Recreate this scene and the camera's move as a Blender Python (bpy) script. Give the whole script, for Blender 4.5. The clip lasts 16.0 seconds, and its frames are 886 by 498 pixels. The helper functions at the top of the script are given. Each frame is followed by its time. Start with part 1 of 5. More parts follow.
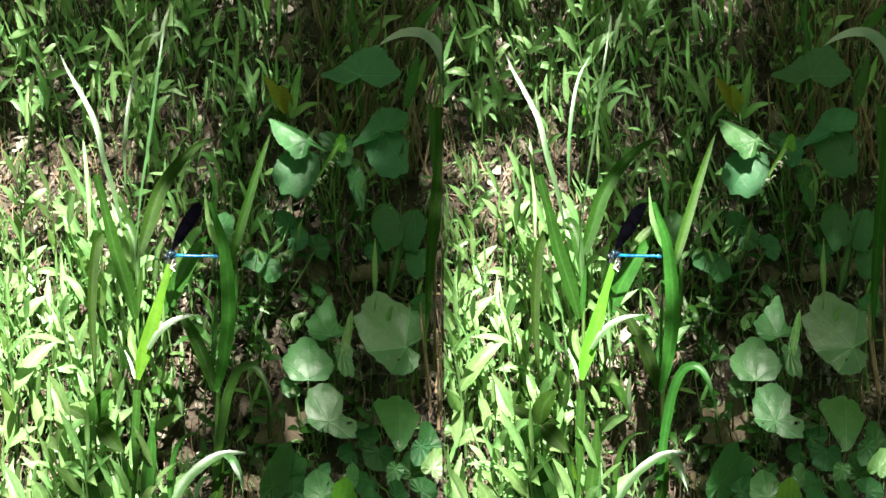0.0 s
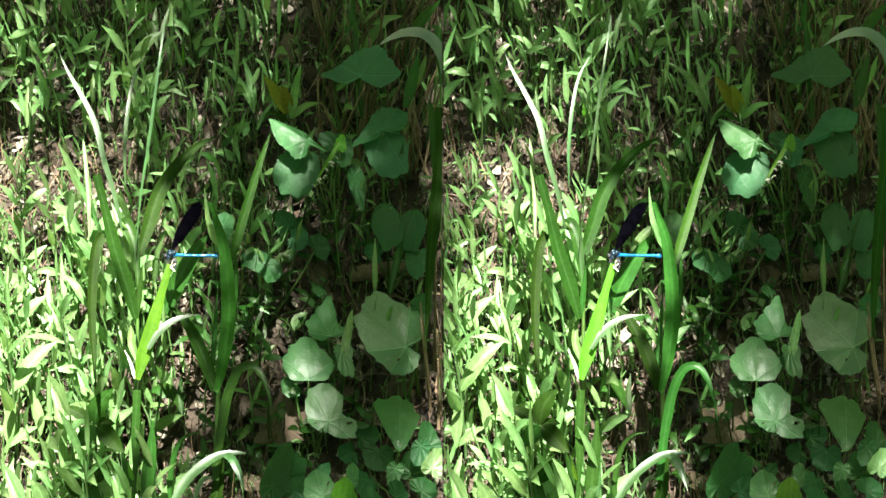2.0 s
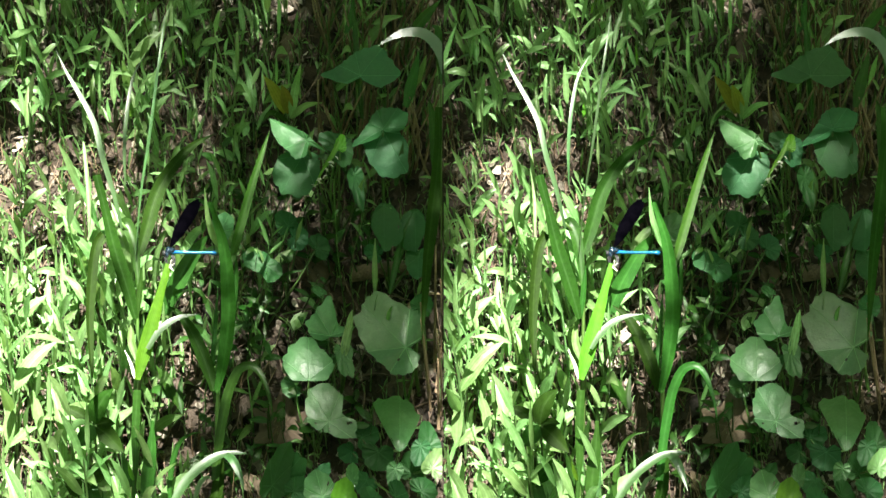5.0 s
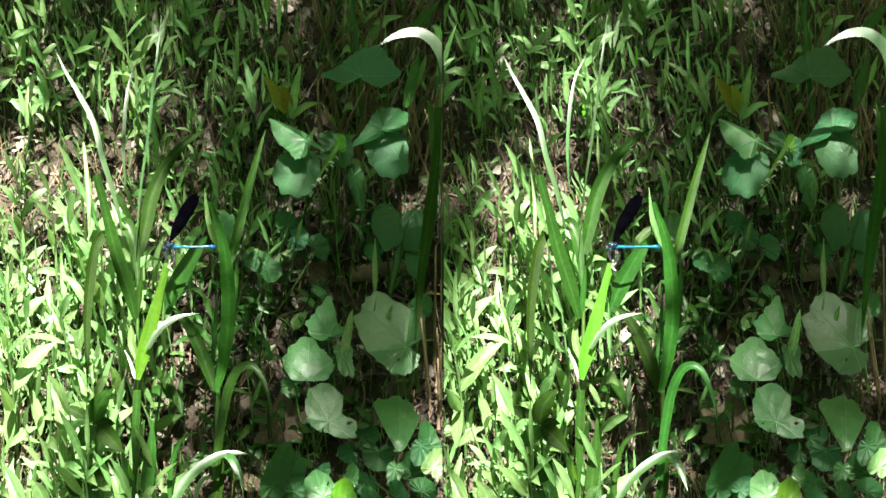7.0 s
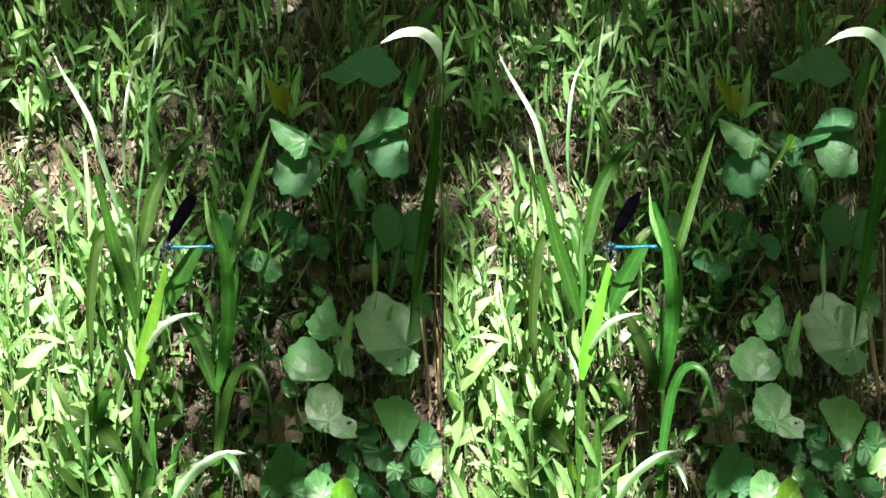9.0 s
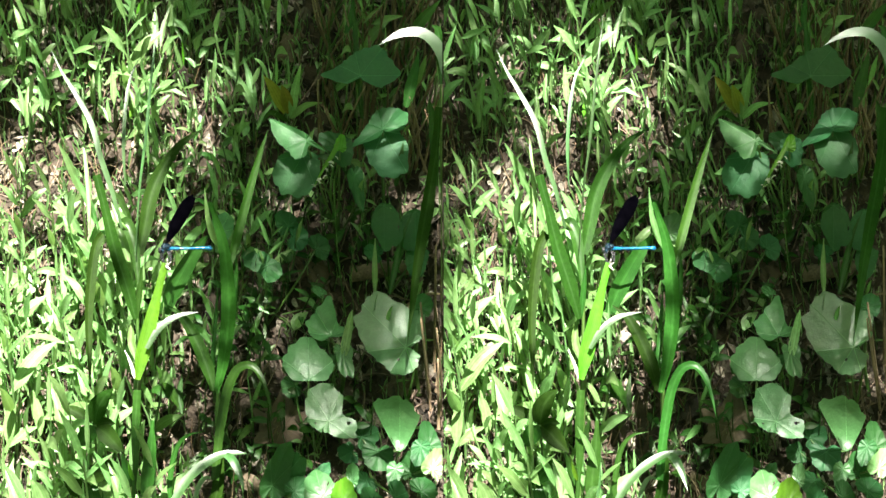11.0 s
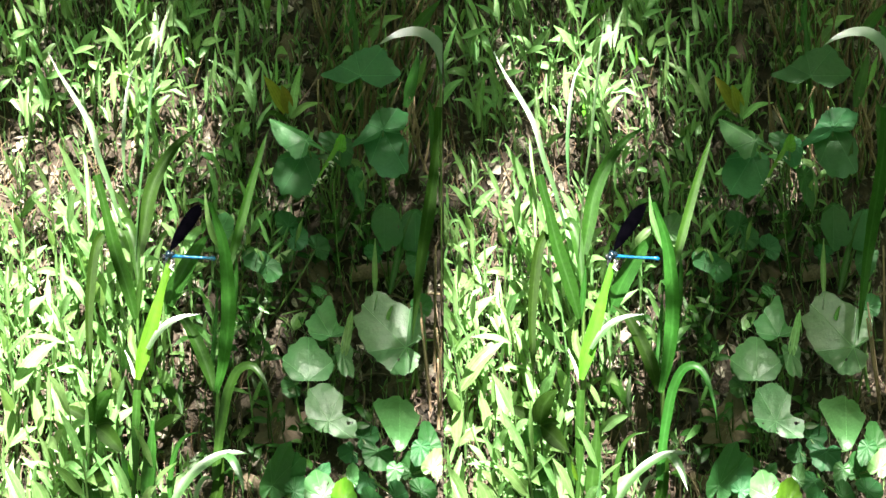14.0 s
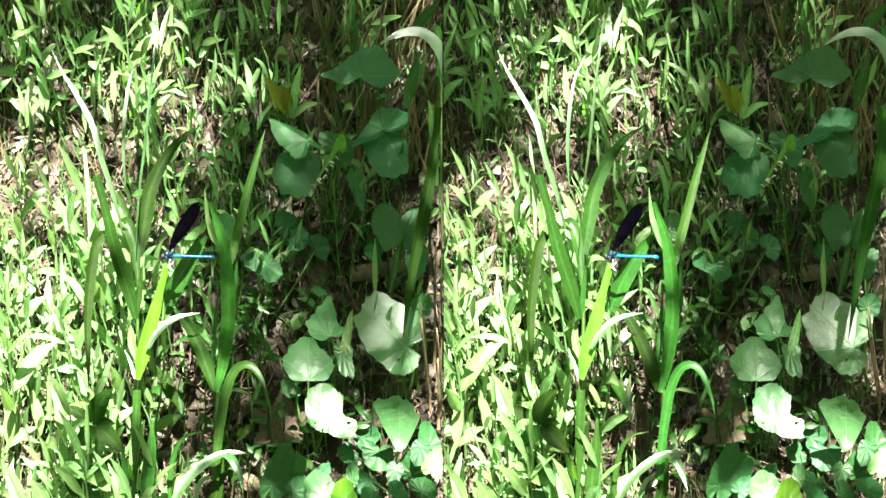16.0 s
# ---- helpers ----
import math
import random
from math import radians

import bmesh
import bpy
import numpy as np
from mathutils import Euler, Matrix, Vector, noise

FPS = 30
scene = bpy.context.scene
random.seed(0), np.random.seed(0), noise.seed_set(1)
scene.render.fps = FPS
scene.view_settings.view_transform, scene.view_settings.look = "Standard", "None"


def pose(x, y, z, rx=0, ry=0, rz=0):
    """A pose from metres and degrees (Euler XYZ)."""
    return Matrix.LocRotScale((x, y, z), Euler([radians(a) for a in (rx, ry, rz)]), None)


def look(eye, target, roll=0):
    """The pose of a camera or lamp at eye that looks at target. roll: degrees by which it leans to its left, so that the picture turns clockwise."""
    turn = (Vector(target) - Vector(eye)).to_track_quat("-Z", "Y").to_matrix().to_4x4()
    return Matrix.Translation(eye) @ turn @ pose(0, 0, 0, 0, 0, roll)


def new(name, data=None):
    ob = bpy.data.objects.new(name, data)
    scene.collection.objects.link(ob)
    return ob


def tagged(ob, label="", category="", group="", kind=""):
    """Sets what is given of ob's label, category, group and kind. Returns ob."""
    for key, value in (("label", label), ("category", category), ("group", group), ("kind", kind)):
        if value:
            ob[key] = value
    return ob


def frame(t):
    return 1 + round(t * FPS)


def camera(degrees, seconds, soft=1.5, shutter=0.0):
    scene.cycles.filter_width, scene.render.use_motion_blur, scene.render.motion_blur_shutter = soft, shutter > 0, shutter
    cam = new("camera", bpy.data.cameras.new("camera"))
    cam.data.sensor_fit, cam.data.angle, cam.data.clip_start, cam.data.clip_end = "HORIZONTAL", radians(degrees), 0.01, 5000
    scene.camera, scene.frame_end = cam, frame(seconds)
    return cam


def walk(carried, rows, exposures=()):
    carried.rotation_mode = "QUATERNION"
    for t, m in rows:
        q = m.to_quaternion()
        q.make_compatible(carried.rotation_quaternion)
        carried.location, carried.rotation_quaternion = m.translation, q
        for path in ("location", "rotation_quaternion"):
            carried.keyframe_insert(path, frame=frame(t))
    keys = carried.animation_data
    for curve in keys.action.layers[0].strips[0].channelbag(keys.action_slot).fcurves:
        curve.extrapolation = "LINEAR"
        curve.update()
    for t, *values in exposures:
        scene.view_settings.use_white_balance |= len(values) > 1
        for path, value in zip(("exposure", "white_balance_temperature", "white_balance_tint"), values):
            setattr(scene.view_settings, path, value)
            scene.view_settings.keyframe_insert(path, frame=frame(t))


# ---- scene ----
import functools
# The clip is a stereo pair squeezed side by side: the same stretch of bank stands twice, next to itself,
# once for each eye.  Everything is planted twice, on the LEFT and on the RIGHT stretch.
cam = camera(20, 16.0, soft=1.5)
TILT = radians(40)
EYE = Vector((0, 0, 0.913))
AHEAD = Vector((0, math.cos(TILT), -math.sin(TILT)))
UP = Vector((0, math.sin(TILT), math.cos(TILT)))
SIDE = Vector((1, 0, 0))
NEAR = 1.26                                   # metres to the damselfly
walk(cam, [(0, look(EYE, EYE + AHEAD)), (16, look(EYE, EYE + AHEAD))],
     exposures=[(0, 3.03, 7000, 8), (1, 3.09, 7000, 8), (4, 3.07, 7000, 8), (6.5, 3.07, 7000, 8), (8, 3.01, 7000, 8), (9, 3.03, 7000, 8), (11.5, 3.23, 7000, 8), (12.5, 3.08, 7000, 8), (13.5, 3.27, 7000, 8), (14.5, 3.59, 7000, 8), (15, 3.73, 7000, 8), (16, 3.59, 7000, 8)])

# ---- light ----
SUN = Vector((0.05, -0.22, 0.90)).normalized()
sun = new("sun", bpy.data.lights.new("sun", "SUN"))
sun.data.energy, sun.data.angle, sun.data.color = 5.0, radians(0.55), (1.0, 0.985, 0.96)
sun.matrix_world = look(SUN * 20, (0, 0, 0))
world = bpy.data.worlds.new("sky")
scene.world = world
world.use_nodes = True
sky = world.node_tree.nodes.new("ShaderNodeTexSky")
sky.sky_type, sky.sun_disc = "NISHITA", False
sky.sun_elevation = math.asin(SUN.z)
sky.sun_rotation = math.atan2(SUN.x, SUN.y)
back = world.node_tree.nodes["Background"]
back.inputs["Strength"].default_value = 0.047
tint = world.node_tree.nodes.new("ShaderNodeMix")              # sky colour tinted green-yellow, in place of a canopy that filters it
tint.data_type, tint.blend_type = "RGBA", "MULTIPLY"
tint.inputs[0].default_value, tint.inputs[7].default_value = 1.0, (0.95, 1.09, 0.56, 1)
world.node_tree.links.new(sky.outputs[0], tint.inputs[6])
world.node_tree.links.new(tint.outputs[2], back.inputs["Color"])


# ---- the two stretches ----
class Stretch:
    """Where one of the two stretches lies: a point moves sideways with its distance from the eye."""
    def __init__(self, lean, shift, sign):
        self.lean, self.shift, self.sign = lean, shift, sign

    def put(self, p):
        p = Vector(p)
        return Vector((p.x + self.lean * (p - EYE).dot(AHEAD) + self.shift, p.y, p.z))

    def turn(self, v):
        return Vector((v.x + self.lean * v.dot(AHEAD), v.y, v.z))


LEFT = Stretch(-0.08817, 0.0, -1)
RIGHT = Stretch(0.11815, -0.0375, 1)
SLOPE = math.tan(radians(21))
FOOT = 1.088                                  # where the bank crosses z = 0


def at(u, v, d):
    """A point of the bank: u, v centimetres right and up on the plane through the damselfly, seen at the distance d."""
    s = d / NEAR / 100
    return EYE + AHEAD * d + SIDE * (u * s) + UP * (v * s)


def bank(y):
    """Height of the bank without its bumps."""
    if y > 4.0:
        return (4.0 - FOOT) * SLOPE + (y - 4.0) * 0.02
    if y < -0.6:
        return (-0.6 - FOOT) * SLOPE + (y + 0.6) * 0.02
    return (y - FOOT) * SLOPE


def ground_d(v):
    """The distance at which the line of height v meets the bank."""
    r = v / 100 / NEAR
    w = AHEAD + UP * r
    return (-EYE.z - FOOT * SLOPE) / (w.z - SLOPE * w.y)


def on_bank(u, v, lift=0.0):
    p = at(u, v, ground_d(v))
    return p + Vector((0, 0, lift))


# ---- materials ----
def material(name):
    m = bpy.data.materials.new(name)
    m.use_nodes = True
    n, l = m.node_tree.nodes, m.node_tree.links
    return m, n, l, n["Principled BSDF"], n["Material Output"]


def ramp(n, stops):
    r = n.new("ShaderNodeValToRGB")
    r.color_ramp.elements[0].position, r.color_ramp.elements[0].color = stops[0][0], (*stops[0][1], 1)
    r.color_ramp.elements[1].position, r.color_ramp.elements[1].color = stops[-1][0], (*stops[-1][1], 1)
    for pos, col in stops[1:-1]:
        e = r.color_ramp.elements.new(pos)
        e.color = (*col, 1)
    return r


def mixed(n, l, fac, a, b, mode="MIX"):
    m = n.new("ShaderNodeMix")
    m.data_type, m.blend_type = "RGBA", mode
    for sock, val in ((m.inputs[0], fac), (m.inputs[6], a), (m.inputs[7], b)):
        if isinstance(val, (int, float)):
            sock.default_value = val
        elif isinstance(val, tuple):
            sock.default_value = (*val, 1)
        else:
            l.new(val, sock)
    return m.outputs[2]


def noise_tex(n, l, scale, detail=4, coord="Object"):
    tc = n.new("ShaderNodeTexCoord")
    t = n.new("ShaderNodeTexNoise")
    t.inputs["Scale"].default_value, t.inputs["Detail"].default_value = scale, detail
    l.new(tc.outputs[coord], t.inputs["Vector"])
    return t.outputs["Fac"]


def leaf_material(name, dark, light, glow, rough=0.38, through_it=0.42, veins=26.0, fan=False, blotch=None, coat=0.5, rib=0.0, quilt=0.0, pale_veins=1.7):
    """Green leaf: blotches, veins along its length (or fanning out), a waxy gloss, light passing through it."""
    m, n, l, bsdf, out = material(name)
    geo = n.new("ShaderNodeNewGeometry")
    obj = n.new("ShaderNodeObjectInfo")
    big = noise_tex(n, l, 60, 3)
    fine = noise_tex(n, l, 520, 4)
    r = ramp(n, [(0.30, dark), (0.72, light)])
    l.new(big, r.inputs[0])
    add = n.new("ShaderNodeMath")
    add.operation = "ADD"
    l.new(obj.outputs["Random"], add.inputs[0])
    l.new(geo.outputs["Random Per Island"], add.inputs[1])
    frac = n.new("ShaderNodeMath")
    frac.operation = "FRACT"
    l.new(add.outputs[0], frac.inputs[0])
    hue = n.new("ShaderNodeMapRange")
    hue.inputs["To Min"].default_value, hue.inputs["To Max"].default_value = 0.478, 0.515
    val = n.new("ShaderNodeMapRange")
    val.inputs["To Min"].default_value, val.inputs["To Max"].default_value = 0.72, 1.3
    l.new(frac.outputs[0], hue.inputs["Value"])
    l.new(frac.outputs[0], val.inputs["Value"])
    uv = n.new("ShaderNodeUVMap")
    sep = n.new("ShaderNodeSeparateXYZ")
    l.new(uv.outputs[0], sep.inputs[0])
    wave = n.new("ShaderNodeMath")
    wave.operation = "SINE"
    mul = n.new("ShaderNodeMath")
    mul.operation = "MULTIPLY"
    mul.inputs[1].default_value = veins
    if fan:
        ang = n.new("ShaderNodeMath")
        ang.operation = "ARCTAN2"
        l.new(sep.outputs[0], ang.inputs[0])
        l.new(sep.outputs[1], ang.inputs[1])
        l.new(ang.outputs[0], mul.inputs[0])
    else:
        l.new(sep.outputs[0], mul.inputs[0])
    l.new(mul.outputs[0], wave.inputs[0])
    line = n.new("ShaderNodeMapRange")
    line.inputs["From Min"].default_value, line.inputs["From Max"].default_value = (0.045, 0.012) if fan else (-1.0, 1.0)
    line.inputs["To Min"].default_value, line.inputs["To Max"].default_value = 0.0, (0.75 if fan else 0.22)
    if fan:
        # main veins of even width from the stalk, finer ones branching off them
        reach = n.new("ShaderNodeVectorMath")
        reach.operation = "LENGTH"
        l.new(uv.outputs[0], reach.inputs[0])
        off = n.new("ShaderNodeMath")
        off.operation = "ABSOLUTE"
        l.new(wave.outputs[0], off.inputs[0])
        gap = n.new("ShaderNodeMath")
        gap.operation = "MULTIPLY"
        l.new(off.outputs[0], gap.inputs[0])
        l.new(reach.outputs["Value"], gap.inputs[1])
        l.new(gap.outputs[0], line.inputs["Value"])
        slant = n.new("ShaderNodeMath")
        slant.operation = "MULTIPLY_ADD"
        slant.inputs[1].default_value = -0.42
        l.new(off.outputs[0], slant.inputs[0])
        l.new(reach.outputs["Value"], slant.inputs[2])
        turns = n.new("ShaderNodeMath")
        turns.operation = "MULTIPLY"
        turns.inputs[1].default_value = 34.0
        l.new(slant.outputs[0], turns.inputs[0])
        rung = n.new("ShaderNodeMath")
        rung.operation = "SINE"
        l.new(turns.outputs[0], rung.inputs[0])
        side_vein = n.new("ShaderNodeMapRange")
        side_vein.inputs["From Min"].default_value, side_vein.inputs["From Max"].default_value = 0.86, 1.0
        side_vein.inputs["To Min"].default_value, side_vein.inputs["To Max"].default_value = 0.0, 0.10
        l.new(rung.outputs[0], side_vein.inputs["Value"])
        both = n.new("ShaderNodeMath")
        both.operation = "MAXIMUM"
        l.new(line.outputs[0], both.inputs[0])
        l.new(side_vein.outputs[0], both.inputs[1])
        line = both
    else:
        l.new(wave.outputs[0], line.inputs["Value"])
    col = mixed(n, l, line.outputs[0], r.outputs[0], tuple(min(1, c * pale_veins + 0.02) for c in light))
    if rib:
        side = n.new("ShaderNodeMath")
        side.operation = "ABSOLUTE"
        l.new(sep.outputs[0], side.inputs[0])
        mid = n.new("ShaderNodeMapRange")
        mid.inputs["From Min"].default_value, mid.inputs["From Max"].default_value = 0.05, 0.16
        mid.inputs["To Min"].default_value, mid.inputs["To Max"].default_value = rib, 0.0
        l.new(side.outputs[0], mid.inputs["Value"])
        col = mixed(n, l, mid.outputs[0], col, tuple(min(1, c * 3.0 + 0.05) for c in light))
    if blotch:
        spot = noise_tex(n, l, 170, 2)
        sr = ramp(n, [(0.60, (0, 0, 0)), (0.70, (1, 1, 1))])
        l.new(spot, sr.inputs[0])
        half = n.new("ShaderNodeMath")
        half.operation = "MULTIPLY"
        half.inputs[1].default_value = 0.55
        l.new(sr.outputs[0], half.inputs[0])
        col = mixed(n, l, half.outputs[0], col, blotch)
    fr = ramp(n, [(0.35, (0.7, 0.7, 0.7)), (0.7, (1.25, 1.25, 1.25))])
    l.new(fine, fr.inputs[0])
    col = mixed(n, l, 0.3 if fan else 0.6, col, fr.outputs[0], "MULTIPLY")
    hsv = n.new("ShaderNodeHueSaturation")
    l.new(hue.outputs[0], hsv.inputs["Hue"])
    l.new(val.outputs[0], hsv.inputs["Value"])
    l.new(col, hsv.inputs["Color"])
    l.new(hsv.outputs[0], bsdf.inputs["Base Color"])
    bsdf.inputs["Roughness"].default_value = rough
    bsdf.inputs["Specular IOR Level"].default_value = coat
    if coat >= 1:
        bsdf.inputs["Coat Weight"].default_value, bsdf.inputs["Coat Roughness"].default_value, bsdf.inputs["Coat IOR"].default_value = 1.0, 0.4, 1.7
    bump = n.new("ShaderNodeBump")
    bump.inputs["Strength"].default_value, bump.inputs["Distance"].default_value = (0.45 if fan else 0.18), 0.0005
    hsum = n.new("ShaderNodeMath")
    hsum.operation = "ADD"
    l.new(line.outputs[0], hsum.inputs[0])
    l.new(fine, hsum.inputs[1])
    if quilt:
        wide = noise_tex(n, l, 240, 2)
        lift = n.new("ShaderNodeMath")
        lift.operation = "MULTIPLY_ADD"
        lift.inputs[1].default_value = quilt
        l.new(wide, lift.inputs[0])
        l.new(hsum.outputs[0], lift.inputs[2])
        l.new(lift.outputs[0], bump.inputs["Height"])
    else:
        l.new(hsum.outputs[0], bump.inputs["Height"])
    l.new(bump.outputs[0], bsdf.inputs["Normal"])
    tr = n.new("ShaderNodeBsdfTranslucent")
    tcol = mixed(n, l, 0.45, hsv.outputs[0], glow)
    l.new(tcol, tr.inputs["Color"])
    l.new(bump.outputs[0], tr.inputs["Normal"])
    mix = n.new("ShaderNodeMixShader")
    mix.inputs[0].default_value = through_it
    l.new(bsdf.outputs[0], mix.inputs[1])
    l.new(tr.outputs[0], mix.inputs[2])
    l.new(mix.outputs[0], out.inputs["Surface"])
    return m


def dull_material(name, stops, scale, rough=0.85, bump=0.5, fine=900, metallic=0.0, isle=True, shine=0.35):
    """Soil, dead leaf, bark, shell: two scales of colour and a rough relief."""
    m, n, l, bsdf, out = material(name)
    bsdf.inputs["Specular IOR Level"].default_value = shine
    big = noise_tex(n, l, scale, 5)
    small = noise_tex(n, l, fine, 5)
    r = ramp(n, stops)
    if isle:
        geo = n.new("ShaderNodeNewGeometry")
        mr = n.new("ShaderNodeMapRange")
        mr.inputs["To Min"].default_value, mr.inputs["To Max"].default_value = -0.25, 0.25
        l.new(geo.outputs["Random Per Island"], mr.inputs["Value"])
        add = n.new("ShaderNodeMath")
        add.operation = "ADD"
        l.new(big, add.inputs[0])
        l.new(mr.outputs[0], add.inputs[1])
        l.new(add.outputs[0], r.inputs[0])
    else:
        l.new(big, r.inputs[0])
    fr = ramp(n, [(0.3, (0.55, 0.55, 0.55)), (0.75, (1.35, 1.35, 1.35))])
    l.new(small, fr.inputs[0])
    col = mixed(n, l, 0.8, r.outputs[0], fr.outputs[0], "MULTIPLY")
    l.new(col, bsdf.inputs["Base Color"])
    bsdf.inputs["Roughness"].default_value, bsdf.inputs["Metallic"].default_value = rough, metallic
    b = n.new("ShaderNodeBump")
    b.inputs["Strength"].default_value, b.inputs["Distance"].default_value = bump, 0.0015
    l.new(small, b.inputs["Height"])
    l.new(b.outputs[0], bsdf.inputs["Normal"])
    return m


BLADE = leaf_material("grass blade", (0.008, 0.038, 0.004), (0.017, 0.064, 0.007), (0.045, 0.16, 0.005), rough=0.38, veins=30, coat=0.25, rib=0.1, through_it=0.3)
LUSH = leaf_material("mid-green grass blade", (0.012, 0.052, 0.005), (0.024, 0.084, 0.010), (0.065, 0.22, 0.005), rough=0.48, veins=30, coat=0.12, rib=0.1, through_it=0.3)
# darker copy of BLADE: shade on blades turned from the sun, put into colour
SHADED_GREEN = leaf_material("grass blade darkened as in shade", (0.006, 0.024, 0.0015), (0.011, 0.039, 0.003), (0.033, 0.11, 0.002), rough=0.55, coat=0.06, veins=30, rib=0.12, through_it=0.28)
FRESH = leaf_material("fresh yellow-green blade", (0.042, 0.15, 0.008), (0.08, 0.22, 0.013), (0.17, 0.42, 0.008), rough=0.42, veins=22, through_it=0.5)
SHEEN = leaf_material("glossy green blade", (0.014, 0.05, 0.010), (0.03, 0.085, 0.02), (0.08, 0.22, 0.02), rough=0.42, veins=26, coat=1.0, through_it=0.28)
SEEDLING = leaf_material("seedling leaf", (0.058, 0.160, 0.034), (0.185, 0.325, 0.128), (0.26, 0.46, 0.085), coat=0.6, rough=0.38, veins=18, rib=0.12)
HEART = leaf_material("heart-shaped leaf", (0.012, 0.068, 0.020), (0.026, 0.105, 0.034), (0.055, 0.26, 0.03), rough=0.5, coat=0.3, through_it=0.3, veins=3.5, fan=True, quilt=1.5, pale_veins=1.6)
# lighter copy of HEART: sunlight on these leaves put into the colour
SUNLIT_LEAF = leaf_material("heart-shaped leaf, pale as in sun", (0.034, 0.115, 0.038), (0.060, 0.165, 0.060), (0.10, 0.29, 0.055), rough=0.38, through_it=0.2, veins=3.5, fan=True, quilt=1.5, pale_veins=2.1, blotch=(0.085, 0.20, 0.08))
CULM = leaf_material("green stalk", (0.03, 0.08, 0.014), (0.065, 0.135, 0.028), (0.08, 0.17, 0.02), rough=0.45, through_it=0.12, veins=12)
YELLOWED = leaf_material("yellowing leaf", (0.13, 0.17, 0.02), (0.24, 0.22, 0.035), (0.3, 0.28, 0.02), rough=0.5, veins=14)
SOIL = dull_material("forest soil", [(0.3, (0.012, 0.009, 0.006)), (0.5, (0.034, 0.025, 0.017)), (0.7, (0.072, 0.054, 0.039))], 55, rough=0.95, isle=False)
LITTER = dull_material("dead leaves", [(0.2, (0.012, 0.009, 0.006)), (0.5, (0.052, 0.038, 0.026)), (0.68, (0.122, 0.105, 0.081)), (0.84, (0.37, 0.33, 0.275))], 45, rough=0.8)
BROWN_LEAF = leaf_material("brown dead leaf", (0.06, 0.044, 0.028), (0.12, 0.092, 0.062), (0.14, 0.09, 0.04), rough=0.7, through_it=0.12, veins=4.5, fan=True, coat=0.25, quilt=3.0, pale_veins=1.15)
STRAW = dull_material("dry stalk", [(0.3, (0.08, 0.045, 0.024)), (0.7, (0.22, 0.16, 0.10))], 70, rough=0.7)
TWIG = dull_material("twig bark", [(0.3, (0.06, 0.04, 0.03)), (0.7, (0.17, 0.12, 0.09))], 120, rough=0.85)
BLUE = dull_material("turquoise abdomen", [(0.35, (0.001, 0.06, 0.17)), (0.65, (0.003, 0.14, 0.32))], 300, rough=0.2, bump=0.1, metallic=0.35, isle=False, shine=0.9)
BODY = dull_material("blue-black body", [(0.35, (0.003, 0.007, 0.013)), (0.62, (0.012, 0.028, 0.045)), (0.74, (0.16, 0.19, 0.2))], 900, rough=0.22, bump=0.4, metallic=0.2, isle=False)
WING = dull_material("black wing", [(0.35, (0.0003, 0.0003, 0.0006)), (0.65, (0.0008, 0.0007, 0.0013))], 300, rough=0.6, bump=0.03, isle=False, shine=0.0)
LEG = dull_material("black leg", [(0.35, (0.012, 0.012, 0.014)), (0.65, (0.03, 0.03, 0.034))], 900, rough=0.4, isle=False)
CHAFF = dull_material("pale torn leaf end", [(0.3, (0.35, 0.32, 0.28)), (0.7, (0.6, 0.57, 0.52))], 500, rough=0.7)


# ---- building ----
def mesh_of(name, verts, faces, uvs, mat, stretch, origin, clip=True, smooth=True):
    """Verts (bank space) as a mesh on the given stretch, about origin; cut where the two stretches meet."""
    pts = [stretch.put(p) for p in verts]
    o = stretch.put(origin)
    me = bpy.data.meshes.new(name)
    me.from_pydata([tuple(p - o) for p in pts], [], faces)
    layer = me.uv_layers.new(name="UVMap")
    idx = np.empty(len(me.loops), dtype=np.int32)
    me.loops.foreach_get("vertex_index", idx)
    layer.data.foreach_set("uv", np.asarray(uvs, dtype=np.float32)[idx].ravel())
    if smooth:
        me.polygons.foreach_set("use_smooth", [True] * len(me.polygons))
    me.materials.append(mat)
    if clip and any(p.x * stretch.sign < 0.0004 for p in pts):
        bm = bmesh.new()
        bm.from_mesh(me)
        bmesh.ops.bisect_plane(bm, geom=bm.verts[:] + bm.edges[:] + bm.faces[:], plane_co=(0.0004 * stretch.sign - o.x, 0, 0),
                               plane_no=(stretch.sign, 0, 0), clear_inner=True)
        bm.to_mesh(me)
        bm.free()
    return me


def thing(name, stretch, origin, label, category, group="", kind=""):
    ob = new(name)
    ob.empty_display_size = 0.01
    ob.location = stretch.put(origin)
    return tagged(ob, label, category, group, kind)


def part(name, shape, mat, parent, stretch, origin, base, label="", clip=True):
    """One mesh under parent; origin is the part's own pivot, base the parent's origin, both in bank space."""
    me = mesh_of(name, *shape, mat, stretch, origin, clip)
    if len(me.polygons) == 0:
        return None
    ob = new(name, me)
    ob.parent = parent
    ob.location = stretch.put(origin) - stretch.put(base)
    return tagged(ob, label)


def spline(pts, n):
    """n + 1 points on a smooth line through pts."""
    p = [Vector(q) for q in pts]
    p = [p[0] * 2 - p[1]] + p + [p[-1] * 2 - p[-2]]
    out = []
    k = len(p) - 3
    for i in range(n + 1):
        s = i / n * k
        j = min(int(s), k - 1)
        t = s - j
        a, b, c, d = p[j:j + 4]
        out.append(0.5 * (2 * b + (c - a) * t + (2 * a - 5 * b + 4 * c - d) * t * t + (3 * b - a - 3 * c + d) * t ** 3))
    return out


